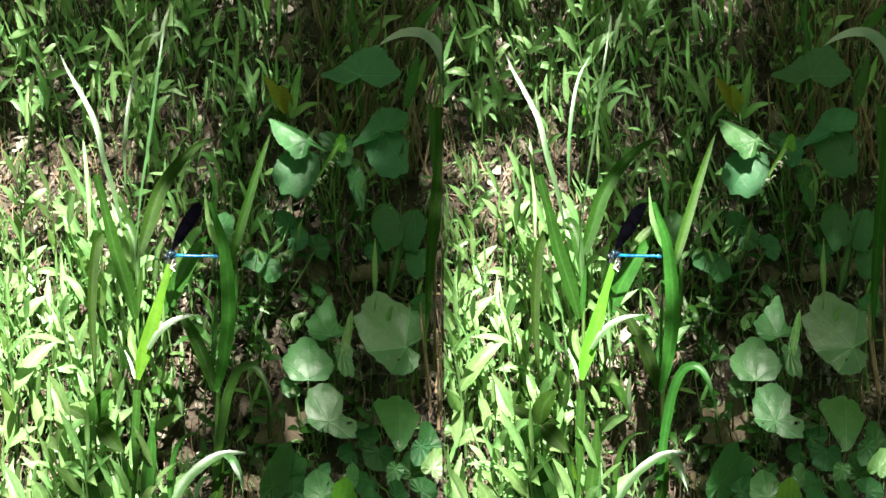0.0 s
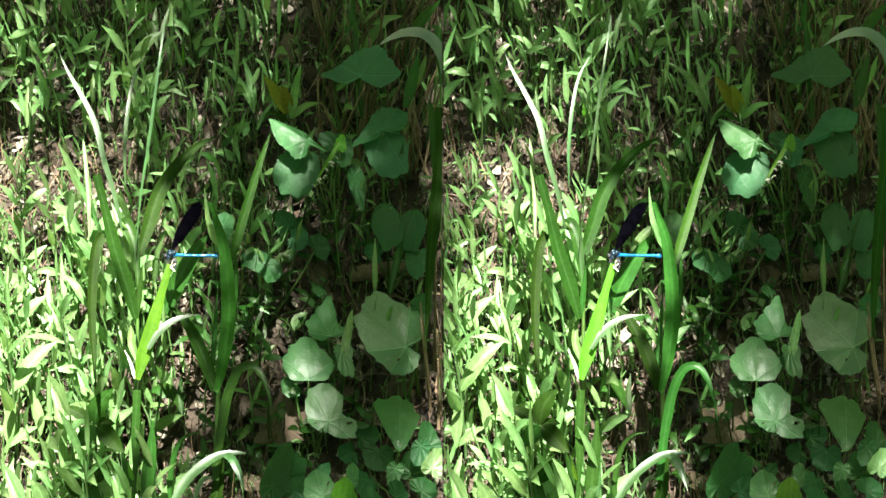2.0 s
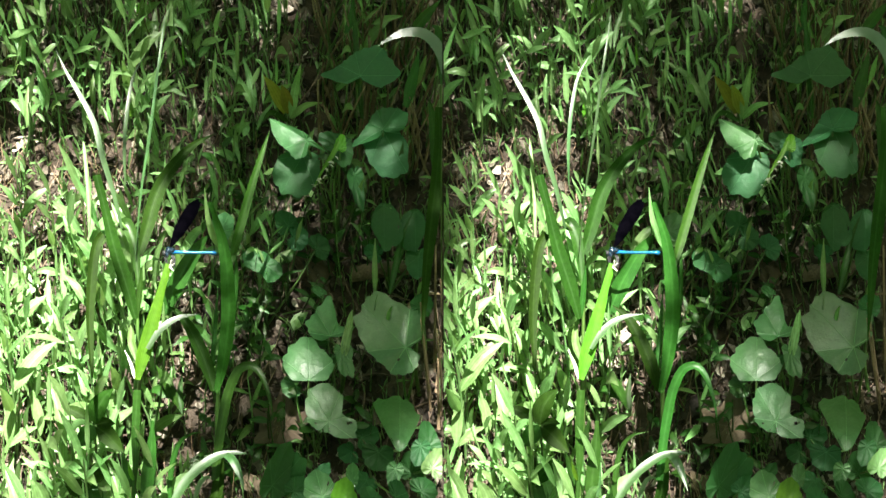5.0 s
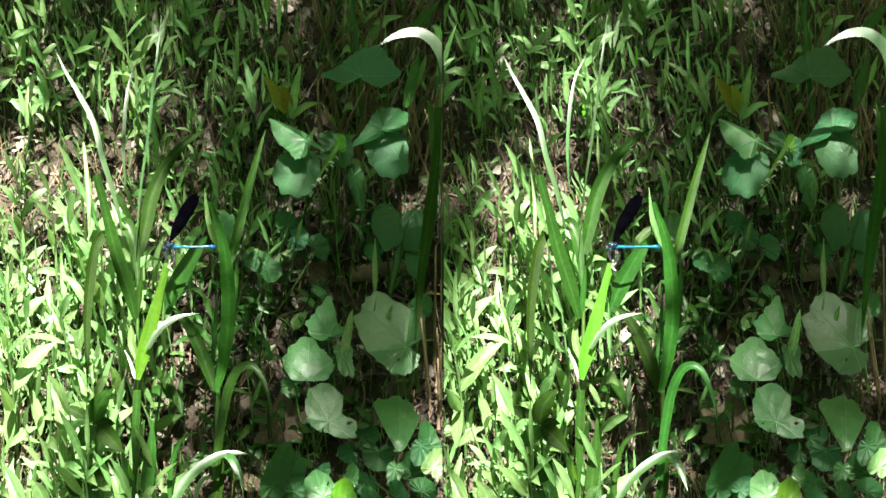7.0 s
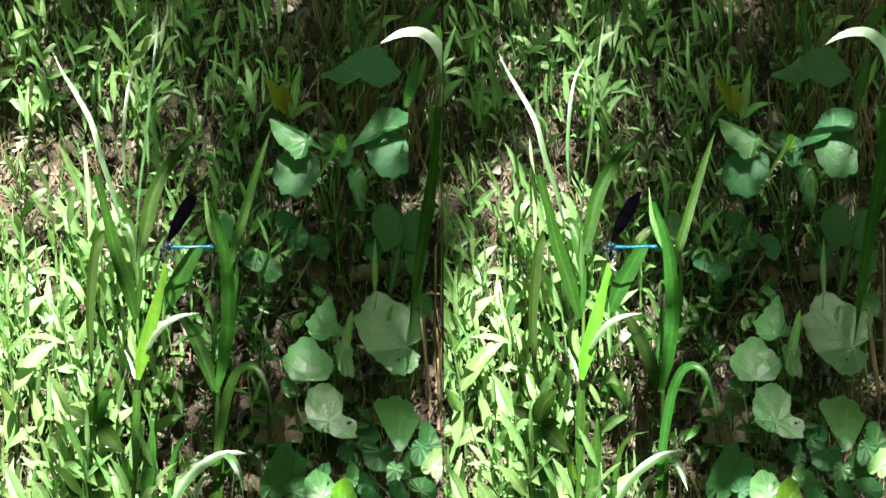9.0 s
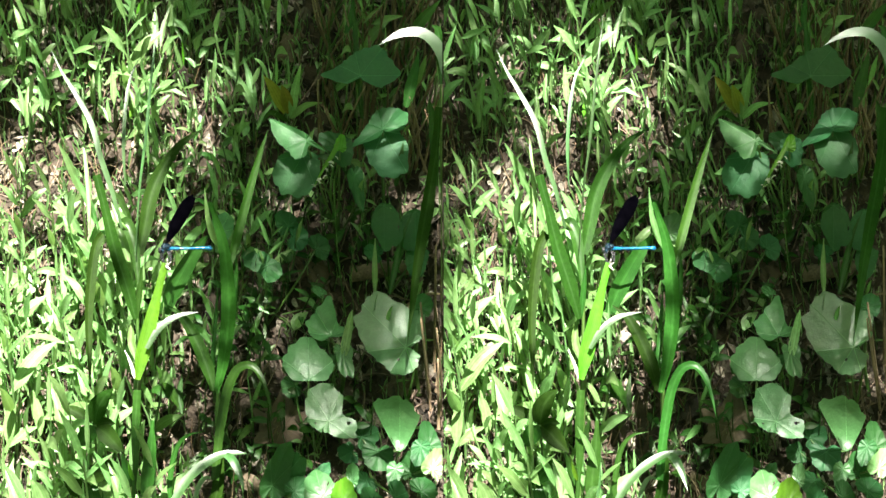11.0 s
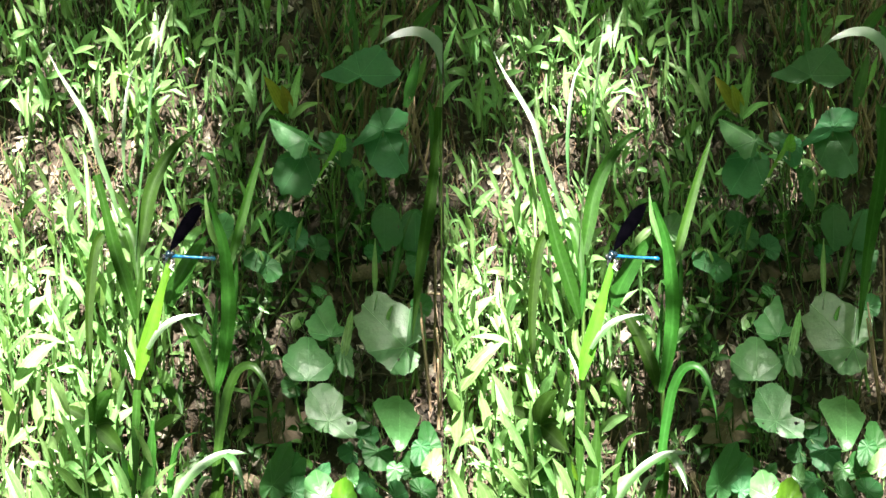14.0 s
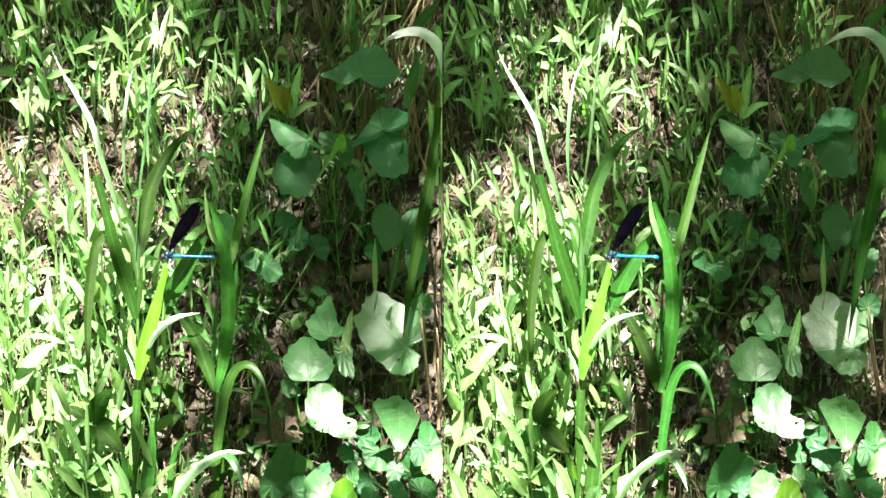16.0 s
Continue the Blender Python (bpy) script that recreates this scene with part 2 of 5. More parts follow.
def ribbon(line, width, facing, twist=0.0, twist_end=None, fold=0.38, blunt=0.0, base=0.45, ripple=0.0, seed=0):
    """A long leaf along line: a keel in the middle, narrowing to its tip and a little to its base."""
    rnd = random.Random(seed)
    n = len(line) - 1
    verts, faces, uvs = [], [], []
    ph = rnd.random() * 6
    for i, p in enumerate(line):
        t = i / n
        tan = (line[min(i + 1, n)] - line[max(i - 1, 0)]).normalized()
        across = tan.cross(facing)
        if across.length < 1e-4:
            across = SIDE.copy()
        across.normalize()
        nor = across.cross(tan)
        a = radians(twist + ((twist if twist_end is None else twist_end) - twist) * t)
        across, nor = across * math.cos(a) + nor * math.sin(a), nor * math.cos(a) - across * math.sin(a)
        w = width / 2 * min(1, base + (1 - base) * min(1, t / 0.25)) * max(blunt, (1 - max(0, (t - 0.35) / 0.65) ** 1.8))
        w = max(w, 0.00012)
        rip = ripple * width * math.sin(t * 19 + ph)
        for s in (-1, -0.5, 0, 0.5, 1):
            verts.append(p + across * (w * s) + nor * (fold * w * abs(s) + rip * s))
            uvs.append((s, t))
    for i in range(n):
        for j in range(4):
            a = i * 5 + j
            faces.append((a, a + 1, a + 6, a + 5))
    return verts, faces, uvs


def tube(line, r0, r1, sides=6, cap=True):
    verts, faces, uvs = [], [], []
    n = len(line) - 1
    for i, p in enumerate(line):
        tan = (line[min(i + 1, n)] - line[max(i - 1, 0)]).normalized()
        a = tan.cross(Vector((0.3, 0.9, 0.2))).normalized()
        b = tan.cross(a)
        r = r0[i] if isinstance(r0, (list, tuple)) else r0 + (r1 - r0) * i / n
        for k in range(sides):
            q = 2 * math.pi * k / sides
            verts.append(p + a * (r * math.cos(q)) + b * (r * math.sin(q)))
            uvs.append((2 * k / sides - 1, i / n))
    for i in range(n):
        for k in range(sides):
            k2 = (k + 1) % sides
            faces.append((i * sides + k, i * sides + k2, (i + 1) * sides + k2, (i + 1) * sides + k))
    if cap:
        faces.append(tuple(range(sides)))
        faces.append(tuple(n * sides + k for k in range(sides)))
    return verts, faces, uvs


def joined(*shapes):
    verts, faces, uvs = [], [], []
    for v, f, u in shapes:
        k = len(verts)
        verts += v
        faces += [tuple(i + k for i in q) for q in f]
        uvs += u
    return verts, faces, uvs


def heart(centre, along, length, width, facing, cup=0.15, seed=0, holes=0, crinkle=0.0, ragged=0.0):
    """A heart-shaped leaf: centre is where its stalk joins, along points to its tip."""
    rnd = random.Random(seed)
    along = along.normalized()
    across = along.cross(facing).normalized()
    nor = across.cross(along)
    rings, spokes = 5, 60
    verts, faces, uvs = [centre], [], [(0.0, 0.001)]
    lobes = [rnd.uniform(0.84, 1.12) for _ in range(9)]
    ph = rnd.random() * 6
    for k in range(1, rings + 1):
        f = k / rings
        for j in range(spokes):
            q = 2 * math.pi * j / spokes - math.pi
            r = (0.70 + 0.30 * math.cos(q) ** 3 if math.cos(q) > 0 else 0.70 - 0.05 * math.cos(q))
            r *= 1 - 0.6 * math.exp(-((math.pi - abs(q)) / 0.24) ** 2)
            s = (q + math.pi) / (2 * math.pi) * 8
            r *= lobes[int(s)] * (1 - s % 1) + lobes[int(s) + 1] * (s % 1) if s < 8 else lobes[8]
            r *= 1 + ragged * math.sin(q * 5 + ph)
            r *= 1 + ((0.03 * math.sin(q * 11 + ph) + 0.028 * abs(math.sin(q * 9.5 + 2 * ph))) if k == rings else 0)
            x, y = r * f * math.sin(q) * width / 1.4, r * f * math.cos(q) * length * (1.0 if math.cos(q) > 0 else 0.5)
            z = cup * (x * x / max(width, 1e-6) + 0.7 * y * y / length) * 2 - 0.0007 * f * abs(math.sin(q * 4.5))
            z += (crinkle + 0.012) * width * f * math.sin(q * 7 + ph) * math.cos(f * 5 + ph)
            verts.append(centre + across * x + along * y + nor * z)
            uvs.append((r * f * math.sin(q), r * f * math.cos(q)))
    gone = {(rnd.randrange(2, rings - 1), rnd.randrange(spokes)) for _ in range(holes)}
    for j in range(spokes):
        j2 = (j + 1) % spokes
        faces.append((0, 1 + j, 1 + j2))
        for k in range(rings - 1):
            if (k, j) in gone:
                continue
            a, b = 1 + k * spokes, 1 + (k + 1) * spokes
            faces.append((a + j, b + j, b + j2, a + j2))
    return verts, faces, uvs


def broad_leaf(c, reach, d, tilt=(0.0, 0.5), cup=0.1, pleat=0.03, tip=0, seed=0, holes=0):
    """A broad leaf spread from its stalk's end c: reach gives how far (cm) it goes at each hour of a clock face seen from the front;
    tilt is how fast it falls away to the right and upwards, cup how its rim comes forward."""
    rnd = random.Random(seed)
    rings, spokes = 9, 84
    ph = rnd.random() * 6
    mean = sum(reach) / 12

    corners = [Vector((reach[h] * math.sin(h * math.pi / 6), reach[h] * math.cos(h * math.pi / 6))) for h in range(12)]

    def rim(j):
        """Point j of the outline: between a straight run from hour to hour and a rounded one."""
        i, t = j * 12 // spokes, j * 12 / spokes % 1
        p0, p1, p2, p3 = (corners[(i + k) % 12] for k in (-1, 0, 1, 2))
        curve = 0.5 * (2 * p1 + (p2 - p0) * t + (2 * p0 - 5 * p1 + 4 * p2 - p3) * t * t + (3 * p1 - p0 - 3 * p2 + p3) * t ** 3)
        return curve * 0.55 + p1.lerp(p2, t) * 0.45
    verts, faces, uvs = [at(*c, d)], [], [(0.0, 0.001)]
    far = tip * math.pi / 6
    for k in range(1, rings + 1):
        f = k / rings
        for j in range(spokes):
            edge = rim(j)
            q, r = math.atan2(edge.x, edge.y), edge.length
            if k == rings:
                r *= 1.02 + 0.06 * abs(math.sin(q * 9.5 + ph)) - 0.05 * max(0.0, math.sin(q * 4 + 2 * ph)) ** 3 + rnd.uniform(-0.022, 0.022)
            x, y = r * f * math.sin(q), r * f * math.cos(q)
            ribs = abs(math.sin((q - far) * 3.5))
            z = tilt[0] * x + tilt[1] * y - cup * (x * x + y * y) / max(mean, 0.3)
            z -= pleat * f * ribs + pleat * 0.8 * f * f * math.sin(q * 5 + ph) - 0.05 * noise.noise((x * 2.2, y * 2.2, seed))
            verts.append(at(c[0] + x, c[1] + y, d + cm(z)))
            uvs.append((r / mean * 0.7 * f * math.sin(q - far), r / mean * 0.7 * f * math.cos(q - far)))
    gone = set()
    for _ in range(holes):
        k, j = rnd.randrange(3, rings - 2), rnd.randrange(spokes)
        gone |= {(k, j), (k, (j + 1) % spokes), (k + 1, j)} if rnd.random() < 0.5 else {(k, j), (k, (j + 1) % spokes)}
    for j in range(spokes):
        j2 = (j + 1) % spokes
        faces.append((0, 1 + j, 1 + j2))
        for k in range(rings - 1):
            if (k, j) not in gone:
                a, b = 1 + k * spokes, 1 + (k + 1) * spokes
                faces.append((a + j, b + j, b + j2, a + j2))
    return verts, faces, uvs


def ball(centre, rx, ry, rz, n=8, m=12):
    verts, faces, uvs = [], [], []
    for i in range(n + 1):
        a = math.pi * i / n
        for j in range(m):
            b = 2 * math.pi * j / m
            verts.append(centre + SIDE * (rx * math.sin(a) * math.cos(b)) + UP * (ry * math.cos(a)) + AHEAD * (rz * math.sin(a) * math.sin(b)))
            uvs.append((j / m, i / n))
    for i in range(n):
        for j in range(m):
            j2 = (j + 1) % m
            faces.append((i * m + j, i * m + j2, (i + 1) * m + j2, (i + 1) * m + j))
    return verts, faces, uvs


TO_EYE = -AHEAD


def gleam(st, p):
    """How a leaf at p is turned when it mirrors the sun to the eye."""
    n = (SUN + (EYE - st.put(p)).normalized()).normalized()
    return n + AHEAD * (st.lean * n.x)


MOVING = []                                   # (object, kind) for motions()


def course(pts, d0, d1, n=16):
    """A line through (u, v) points, at distances from d0 to d1."""
    k = len(pts) - 1
    return spline([at(u, v, d0 + (d1 - d0) * i / k) for i, (u, v) in enumerate(pts)], n)


def cm(x):
    return x / 100


# ---- ground ----
def ground():
    fine_x = [i * 0.006 - 0.42 for i in range(141)]
    fine_y = [0.72 + i * 0.006 for i in range(140)]
    far = [0.05, 0.15, 0.4, 1, 3, 8, 25, 70, 200, 600, 2000]
    xs = [fine_x[0] - s for s in reversed(far)] + fine_x + [fine_x[-1] + s for s in far]
    ys = [fine_y[0] - s for s in reversed(far)] + fine_y + [fine_y[-1] + s for s in far]
    verts, faces = [], []
    for y in ys:
        for x in xs:
            z = bank(y) + 0.006 * noise.noise((x * 14, y * 14, 0)) + 0.004 * noise.noise((x * 60, y * 60, 3))
            verts.append((x, y, z - 0.004))
    w = len(xs)
    for j in range(len(ys) - 1):
        for i in range(w - 1):
            faces.append((j * w + i, j * w + i + 1, (j + 1) * w + i + 1, (j + 1) * w + i))
    me = bpy.data.meshes.new("ground")
    me.from_pydata(verts, [], faces)
    me.polygons.foreach_set("use_smooth", [True] * len(me.polygons))
    me.materials.append(SOIL)
    tagged(new("ground", me), "dark brown forest soil of a sloping bank", "ground", kind="structure")


ground()


# ---- the damselfly ----
def damselfly(st):
    base = at(-2.52, -0.31, NEAR)
    ob = thing("damselfly", st, base, "damselfly with closed black wings and bright turquoise-blue abdomen", "damselfly")

    def p(name, shape, mat, label=""):
        return part(name, shape, mat, ob, st, base, base, label)
    line = course([(-2.44, -0.23), (-1.90, -0.26), (-1.19, -0.28), (-0.57, -0.28), (-0.26, -0.31)], NEAR, NEAR + 0.004, 36)
    rad = []
    for i in range(37):
        t = i / 36
        ring = 0.88 if i % 5 == 0 else 1.0
        rad.append(0.00098 * ring * (1.12 - 0.35 * math.sin(t * math.pi) + (0.18 if t > 0.85 else 0)))
    p("abdomen", tube(line, rad, 0, 10), BLUE, "turquoise-blue segmented abdomen")
    p("abdomen_tip", ball(at(*(-0.26, -0.31), NEAR + 0.004), 0.0009, 0.00095, 0.00095), BLUE)
    th = at(*(-2.58, -0.17), NEAR)
    p("thorax", joined(ball(th, 0.0017, 0.0021, 0.0019), ball(at(*(-2.41, -0.16), NEAR), 0.0016, 0.0015, 0.0016), ball(at(*(-2.66, -0.36), NEAR), 0.0012, 0.0015, 0.0015)), BODY, "metallic blue-black thorax")
    hd = at(*(-2.81, -0.34), NEAR)
    head = p("head", ball(hd, 0.0010, 0.0015, 0.0021), BODY)
    for s in (-1, 1):
        c = hd + AHEAD * (0.0019 * s) + UP * 0.0006
        part("eye", ball(c, 0.0009, 0.0012, 0.0009, 6, 8), LEG, head, st, base, base, "round black eye")
        part("antenna", tube([hd + UP * 0.001 + AHEAD * (0.0008 * s), hd + UP * 0.0022 - SIDE * 0.0016 + AHEAD * (0.001 * s)], 0.00012, 0.00006, 5), LEG, head, st, base, base)
    # wings: closed over the back, one pair behind the other
    for k, (tip, wide, off) in enumerate((((-1.05, 2.41), 1.0, -0.0008), ((-0.96, 2.27), 0.94, 0.0), ((-1.11, 2.21), 1.0, 0.0010), ((-1.08, 2.04), 0.92, 0.0018))):
        root = (-2.47, 0.00)
        mid = ((root[0] + tip[0]) / 2 - 0.05, (root[1] + tip[1]) / 2 - 0.05)
        ln = course([root, mid, tip], NEAR + off * 0.3, NEAR + off, 14)
        verts, faces, uvs = [], [], []
        for i, q in enumerate(ln):
            t = i / 14
            tan = (ln[min(i + 1, 14)] - ln[max(i - 1, 0)]).normalized()
            ac = tan.cross(AHEAD).normalized()
            w = cm(0.59) * wide * (0.14 + 0.86 * math.sin(min(1, t * 2.0) * math.pi / 2)) * (1 - max(0, (t - 0.7) / 0.3) ** 2.6 * 0.93) / 2
            for s in (-1, -0.33, 0.33, 1):
                verts.append(q + ac * (w * (s * (1.15 if s > 0 else 0.8))) + AHEAD * (0.0001 * math.sin(s * 9)))
                uvs.append((s, t))
        for i in range(14):
            for j in range(3):
                a = i * 4 + j
                faces.append((a, a + 1, a + 5, a + 4))
        p("forewing" if k % 2 == 0 else "hindwing", (verts, faces, uvs), WING, "black wing")
    feet = [(-2.52, -1.16), (-2.61, -1.05), (-2.38, -1.11), (-2.69, -0.94), (-2.30, -0.99), (-2.47, -1.28)]
    for i, f in enumerate(feet):
        s = -1 if i % 2 else 1
        k = ((f[0] * 0.5 + 0.5 * (-2.55, -0.26)[0]) + 0.16 * s, f[1] * 0.5 + 0.5 * (-2.55, -0.26)[1] + 0.1)
        ln = course([(-2.55, -0.26), k, f], NEAR + 0.001 * s, NEAR + 0.0004 * s, 8)
        p("leg", tube(ln, 0.00036, 0.0002, 5), LEG)
    MOVING.append((ob, "fly"))


# ---- tall grasses ----
def grass(st, label, stems, blades, name="grass_clump", group="tall grasses", category="grass"):
    """A clump: stems (points, r0, r1, d0, d1) and blades as parts; a named kind marks one that sways."""
    u, v = stems[0][0][0]
    base = at(u, v, stems[0][3])
    ob = thing(name, st, base, label, category, group)
    for i, (pts, r0, r1, d0, d1) in enumerate(stems):
        part("stem", tube(course(pts, d0, d1, 20), cm(r0), cm(r1), 7), CULM, ob, st, base, base)
    for i, b in enumerate(blades):
        pts, w, d0, d1, mat = b[:5]
        o = dict(b[5]) if len(b) > 5 else {}
        sway = o.pop("sway", None)
        lab = o.pop("label", "")
        pin = at(*pts[0], d0)
        facing = gleam(st, at(*pts[len(pts) // 2], (d0 + d1) / 2)) if o.pop("shining", False) else TO_EYE
        shape = ribbon(course(pts, d0, d1, 22), cm(w), facing, seed=i + 7, ripple=0.02, **o)
        q = part("blade", shape, mat, ob, st, pin, base, lab)
        if q and sway:
            MOVING.append((q, sway))
    return ob


def tall_grasses(st):
    g = ground_d(-14.71)
    grass(st, "tall green grass plant with long arching blades on the bank",
          [([(-4.65, -14.71), (-4.42, -11.87), (-4.31, -7.91), (-4.22, -4.51), (-4.19, -1.67), (-4.31, 0.31), (-5.02, 1.30)], 0.12, 0.07, g, 1.265),
           ([(-4.65, -14.71), (-4.31, -10.17), (-4.14, -7.06), (-4.02, -6.21)], 0.12, 0.1, g, 1.262)],
          [([(-4.99, 1.02), (-5.44, 3.00), (-5.95, 4.70), (-6.35, 6.40), (-7.14, 7.96), (-7.76, 9.04), (-8.22, 10.09)], 0.30, 1.258, 1.294, SHEEN, dict(sway="tall", shining=True, fold=0.06, base=0.55, twist=42, twist_end=-8, label="silvery blade with a bright tip")),
           ([(-4.82, 3.15), (-4.85, 5.13), (-4.68, 7.11), (-4.36, 8.67), (-3.83, 9.69)], 0.21, 1.262, 1.288, SHEEN, dict(sway="second", shining=True, fold=0.08, twist=46, twist_end=-6)),
           ([(-4.31, -0.26), (-4.02, 2.86), (-3.63, 5.41), (-3.23, 8.53), (-3.00, 10.23), (-2.81, 11.70)], 0.19, 1.262, 1.30, SHEEN, dict(sway="third", shining=True, fold=0.1, twist=62, twist_end=8)),
           ([(-4.31, -3.51), (-4.73, -1.96), (-5.36, 0.03), (-5.84, 2.01), (-6.29, 3.71)], 0.708, 1.262, 1.25, SHADED_GREEN, dict(blunt=0.6, twist=-12, base=0.4, label="broad dark green blade with a torn end")),
           ([(-5.95, 0.77), (-6.29, 0.14), (-6.46, -1.39), (-6.52, -3.37), (-6.40, -5.36), (-6.29, -7.06)], 0.538, 1.262, 1.25, SHADED_GREEN, dict(sway="droop", twist=20, base=0.8)),
           ([(-5.04, 1.02), (-4.82, 1.30), (-4.48, 0.60), (-4.25, -0.82), (-4.19, -2.24)], 0.623, 1.272, 1.266, BLADE, dict(twist=10, base=0.5)),
           ([(-4.14, -0.26), (-3.68, 1.16), (-3.17, 2.72), (-2.38, 4.00), (-1.33, 5.07), (-0.11, 5.70)], 0.737, 1.272, 1.29, SHADED_GREEN, dict(sway="arch", twist=-15, twist_end=10, base=0.6)),
           ([(-4.22, -3.37), (-4.08, -1.96), (-3.97, -0.82)], 0.283, 1.266, 1.26, BLADE, {}),
           ([(-4.22, -5.64), (-4.53, -4.51), (-4.42, -3.37)], 0.397, 1.268, 1.27, CULM, {}),
           ([(-4.36, -6.49), (-4.53, -5.78), (-4.85, -5.07)], 0.170, 1.262, 1.26, CHAFF, dict(blunt=0.3)),
           ([(-4.22, -7.06), (-4.31, -9.04), (-4.31, -10.74), (-4.42, -12.50)], 0.425, 1.262, 1.27, BLADE, dict(base=0.9, blunt=0.5)),
           ([(-4.53, -11.93), (-4.76, -11.02), (-5.02, -10.17)], 0.425, 1.275, 1.27, BLADE, {}),
           ([(-4.42, -11.59), (-4.56, -11.19), (-4.70, -10.60)], 0.227, 1.268, 1.262, FRESH, {}),
           ([(-6.63, 0.60), (-6.66, 2.58), (-6.86, 4.85), (-6.94, 5.55)], 0.227, 1.30, 1.31, SEEDLING, {}),
           ])
    # the perch: a bright torn blade with a side leaf, which sways with the damselfly
    base = at(*(-4.17, -6.43), 1.262)
    ob = thing("perch_blade", st, base, "bright yellow-green torn grass blade on which the damselfly sits", "grass", "tall grasses")
    part("blade", ribbon(course([(-4.22, -6.55), (-4.02, -5.64), (-3.68, -4.51), (-3.29, -3.23), (-2.95, -2.04), (-2.55, -0.77)], 1.262, 1.258, 22), cm(0.74), TO_EYE, twist=-20, twist_end=15, fold=0.35, blunt=0.5, base=0.35, seed=3, ripple=0.02), FRESH, ob, st, base, base)
    part("side_leaf", ribbon(course([(-3.68, -5.02), (-3.17, -4.22), (-2.61, -3.71), (-1.90, -3.40), (-1.02, -3.29)], 1.256, 1.266, 16), cm(0.38), gleam(st, at(*(-2.32, -3.54), 1.26)), fold=0.1, twist=30, twist_end=0, base=0.7, seed=4), SHEEN, ob, st, base, base, "pale side leaf")
    part("torn_end", joined(*[tube(course([(-2.52, -0.94), e], 1.257, 1.252, 4), 0.0007, 0.0002, 5) for e in [(-2.44, -0.57), (-2.30, -0.74), (-2.32, -1.13)]]), CHAFF, ob, st, base, base, "pale frayed end")
    MOVING.append((ob, "perch"))

    g = ground_d(-13.86)
    grass(st, "green grass plant with one broad upright and one bent blade",
          [([(-0.34, -13.86), (-0.26, -11.59), (-0.23, -9.04), (-0.17, -7.06)], 0.14, 0.11, g, 1.275)],
          [([(-0.26, -7.20), (0.11, -5.64), (0.37, -3.37), (0.31, -1.39), (0.09, 0.31), (-0.31, 1.59), (-0.57, 2.35)], 0.75, 1.275, 1.262, LUSH, dict(base=0.35, twist=12, blunt=0.35, label="broad upright green blade")),
           ([(-0.11, 0.03), (-0.45, 0.74), (-0.71, 1.73), (-0.85, 3.09)], 0.340, 1.282, 1.272, SEEDLING, dict(base=0.4)),
           ([(-0.40, -7.11), (-0.74, -5.92), (-1.33, -4.51), (-1.98, -3.43), (-2.72, -2.81)], 0.708, 1.277, 1.285, SHADED_GREEN, dict(twist=-15, base=0.4)),
           ([(-0.23, -7.06), (-0.57, -6.21), (-0.85, -5.64), (-1.13, -5.13)], 0.340, 1.28, 1.28, BLADE, {}),
           ([(-2.89, -3.23), (-2.38, -1.96), (-1.76, -0.82), (-1.13, 0.17), (-0.62, 0.74)], 0.907, 1.29, 1.285, BLADE, dict(base=0.6, twist=-10)),
           ([(0.34, -1.11), (0.65, 0.03), (1.13, 1.73), (1.64, 3.43), (2.15, 4.99), (2.49, 5.92)], 0.482, 1.275, 1.29, LUSH, dict(sway="right_blade", twist=-10, base=0.5, label="straight narrow blade")),
           ([(-0.23, -7.34), (0.11, -5.64), (0.57, -3.37), (0.74, -1.11), (0.62, 0.31)], 0.340, 1.285, 1.283, BLADE, {}),
           ([(-0.34, -11.59), (-0.11, -9.61), (0.11, -8.33), (0.40, -7.06), (0.91, -6.06), (1.59, -5.89), (2.10, -6.55), (2.44, -7.62), (2.64, -8.70)], 0.5, 1.275, 1.262, BLADE, dict(sway="bent", base=0.8, twist=-8, twist_end=35, label="bent-over blade")),
           ([(-0.85, -13.86), (-0.23, -12.16), (-0.11, -10.17), (-0.17, -9.04)], 0.6, 1.285, 1.28, SHADED_GREEN, dict(base=0.7, blunt=0.3)),
           ([(-0.57, -7.06), (-0.40, -5.07), (-0.28, -3.37), (-0.17, -1.67)], 0.255, 1.285, 1.29, BLADE, {}),
           ])
    g = ground_d(-14.71)
    grass(st, "low arching grass with pale blades beside the tall grass",
          [([(-3.03, -14.71), (-2.61, -13.15), (-2.27, -12.44)], 0.13, 0.11, g, 1.27)],
          [([(-2.38, -12.72), (-1.90, -11.87), (-1.19, -11.08), (-0.20, -10.40), (0.65, -10.23), (1.36, -10.26)], 0.595, 1.258, 1.266, SHEEN, dict(sway="low", shining=True, fold=0.25, twist=34, twist_end=18, base=0.8, label="pale arching blade")),
           ([(0.23, -10.32), (0.57, -10.60), (0.91, -11.31), (1.16, -12.10)], 0.425, 1.262, 1.25, SHEEN, dict(base=0.7)),
           ([(-2.44, -13.01), (-2.61, -11.87), (-2.32, -10.17), (-1.76, -9.38), (-0.85, -9.15)], 0.283, 1.29, 1.28, BLADE, {}),
           ([(-3.85, -13.01), (-3.68, -11.31), (-3.51, -9.89), (-3.46, -8.61)], 0.680, 1.28, 1.275, BLADE, dict(blunt=0.3)),
           ([(-3.46, -12.44), (-3.40, -11.45), (-3.29, -10.60)], 0.283, 1.285, 1.28, SHEEN, {}),
           ([(-1.47, -13.01), (-1.13, -11.87), (-0.77, -11.45), (-0.40, -11.59)], 0.255, 1.28, 1.275, SHEEN, {}),
           ([(-8.84, -13.01), (-9.12, -12.16), (-9.46, -11.59)], 0.850, 1.29, 1.28, SEEDLING, dict(blunt=0.3)),
           ])
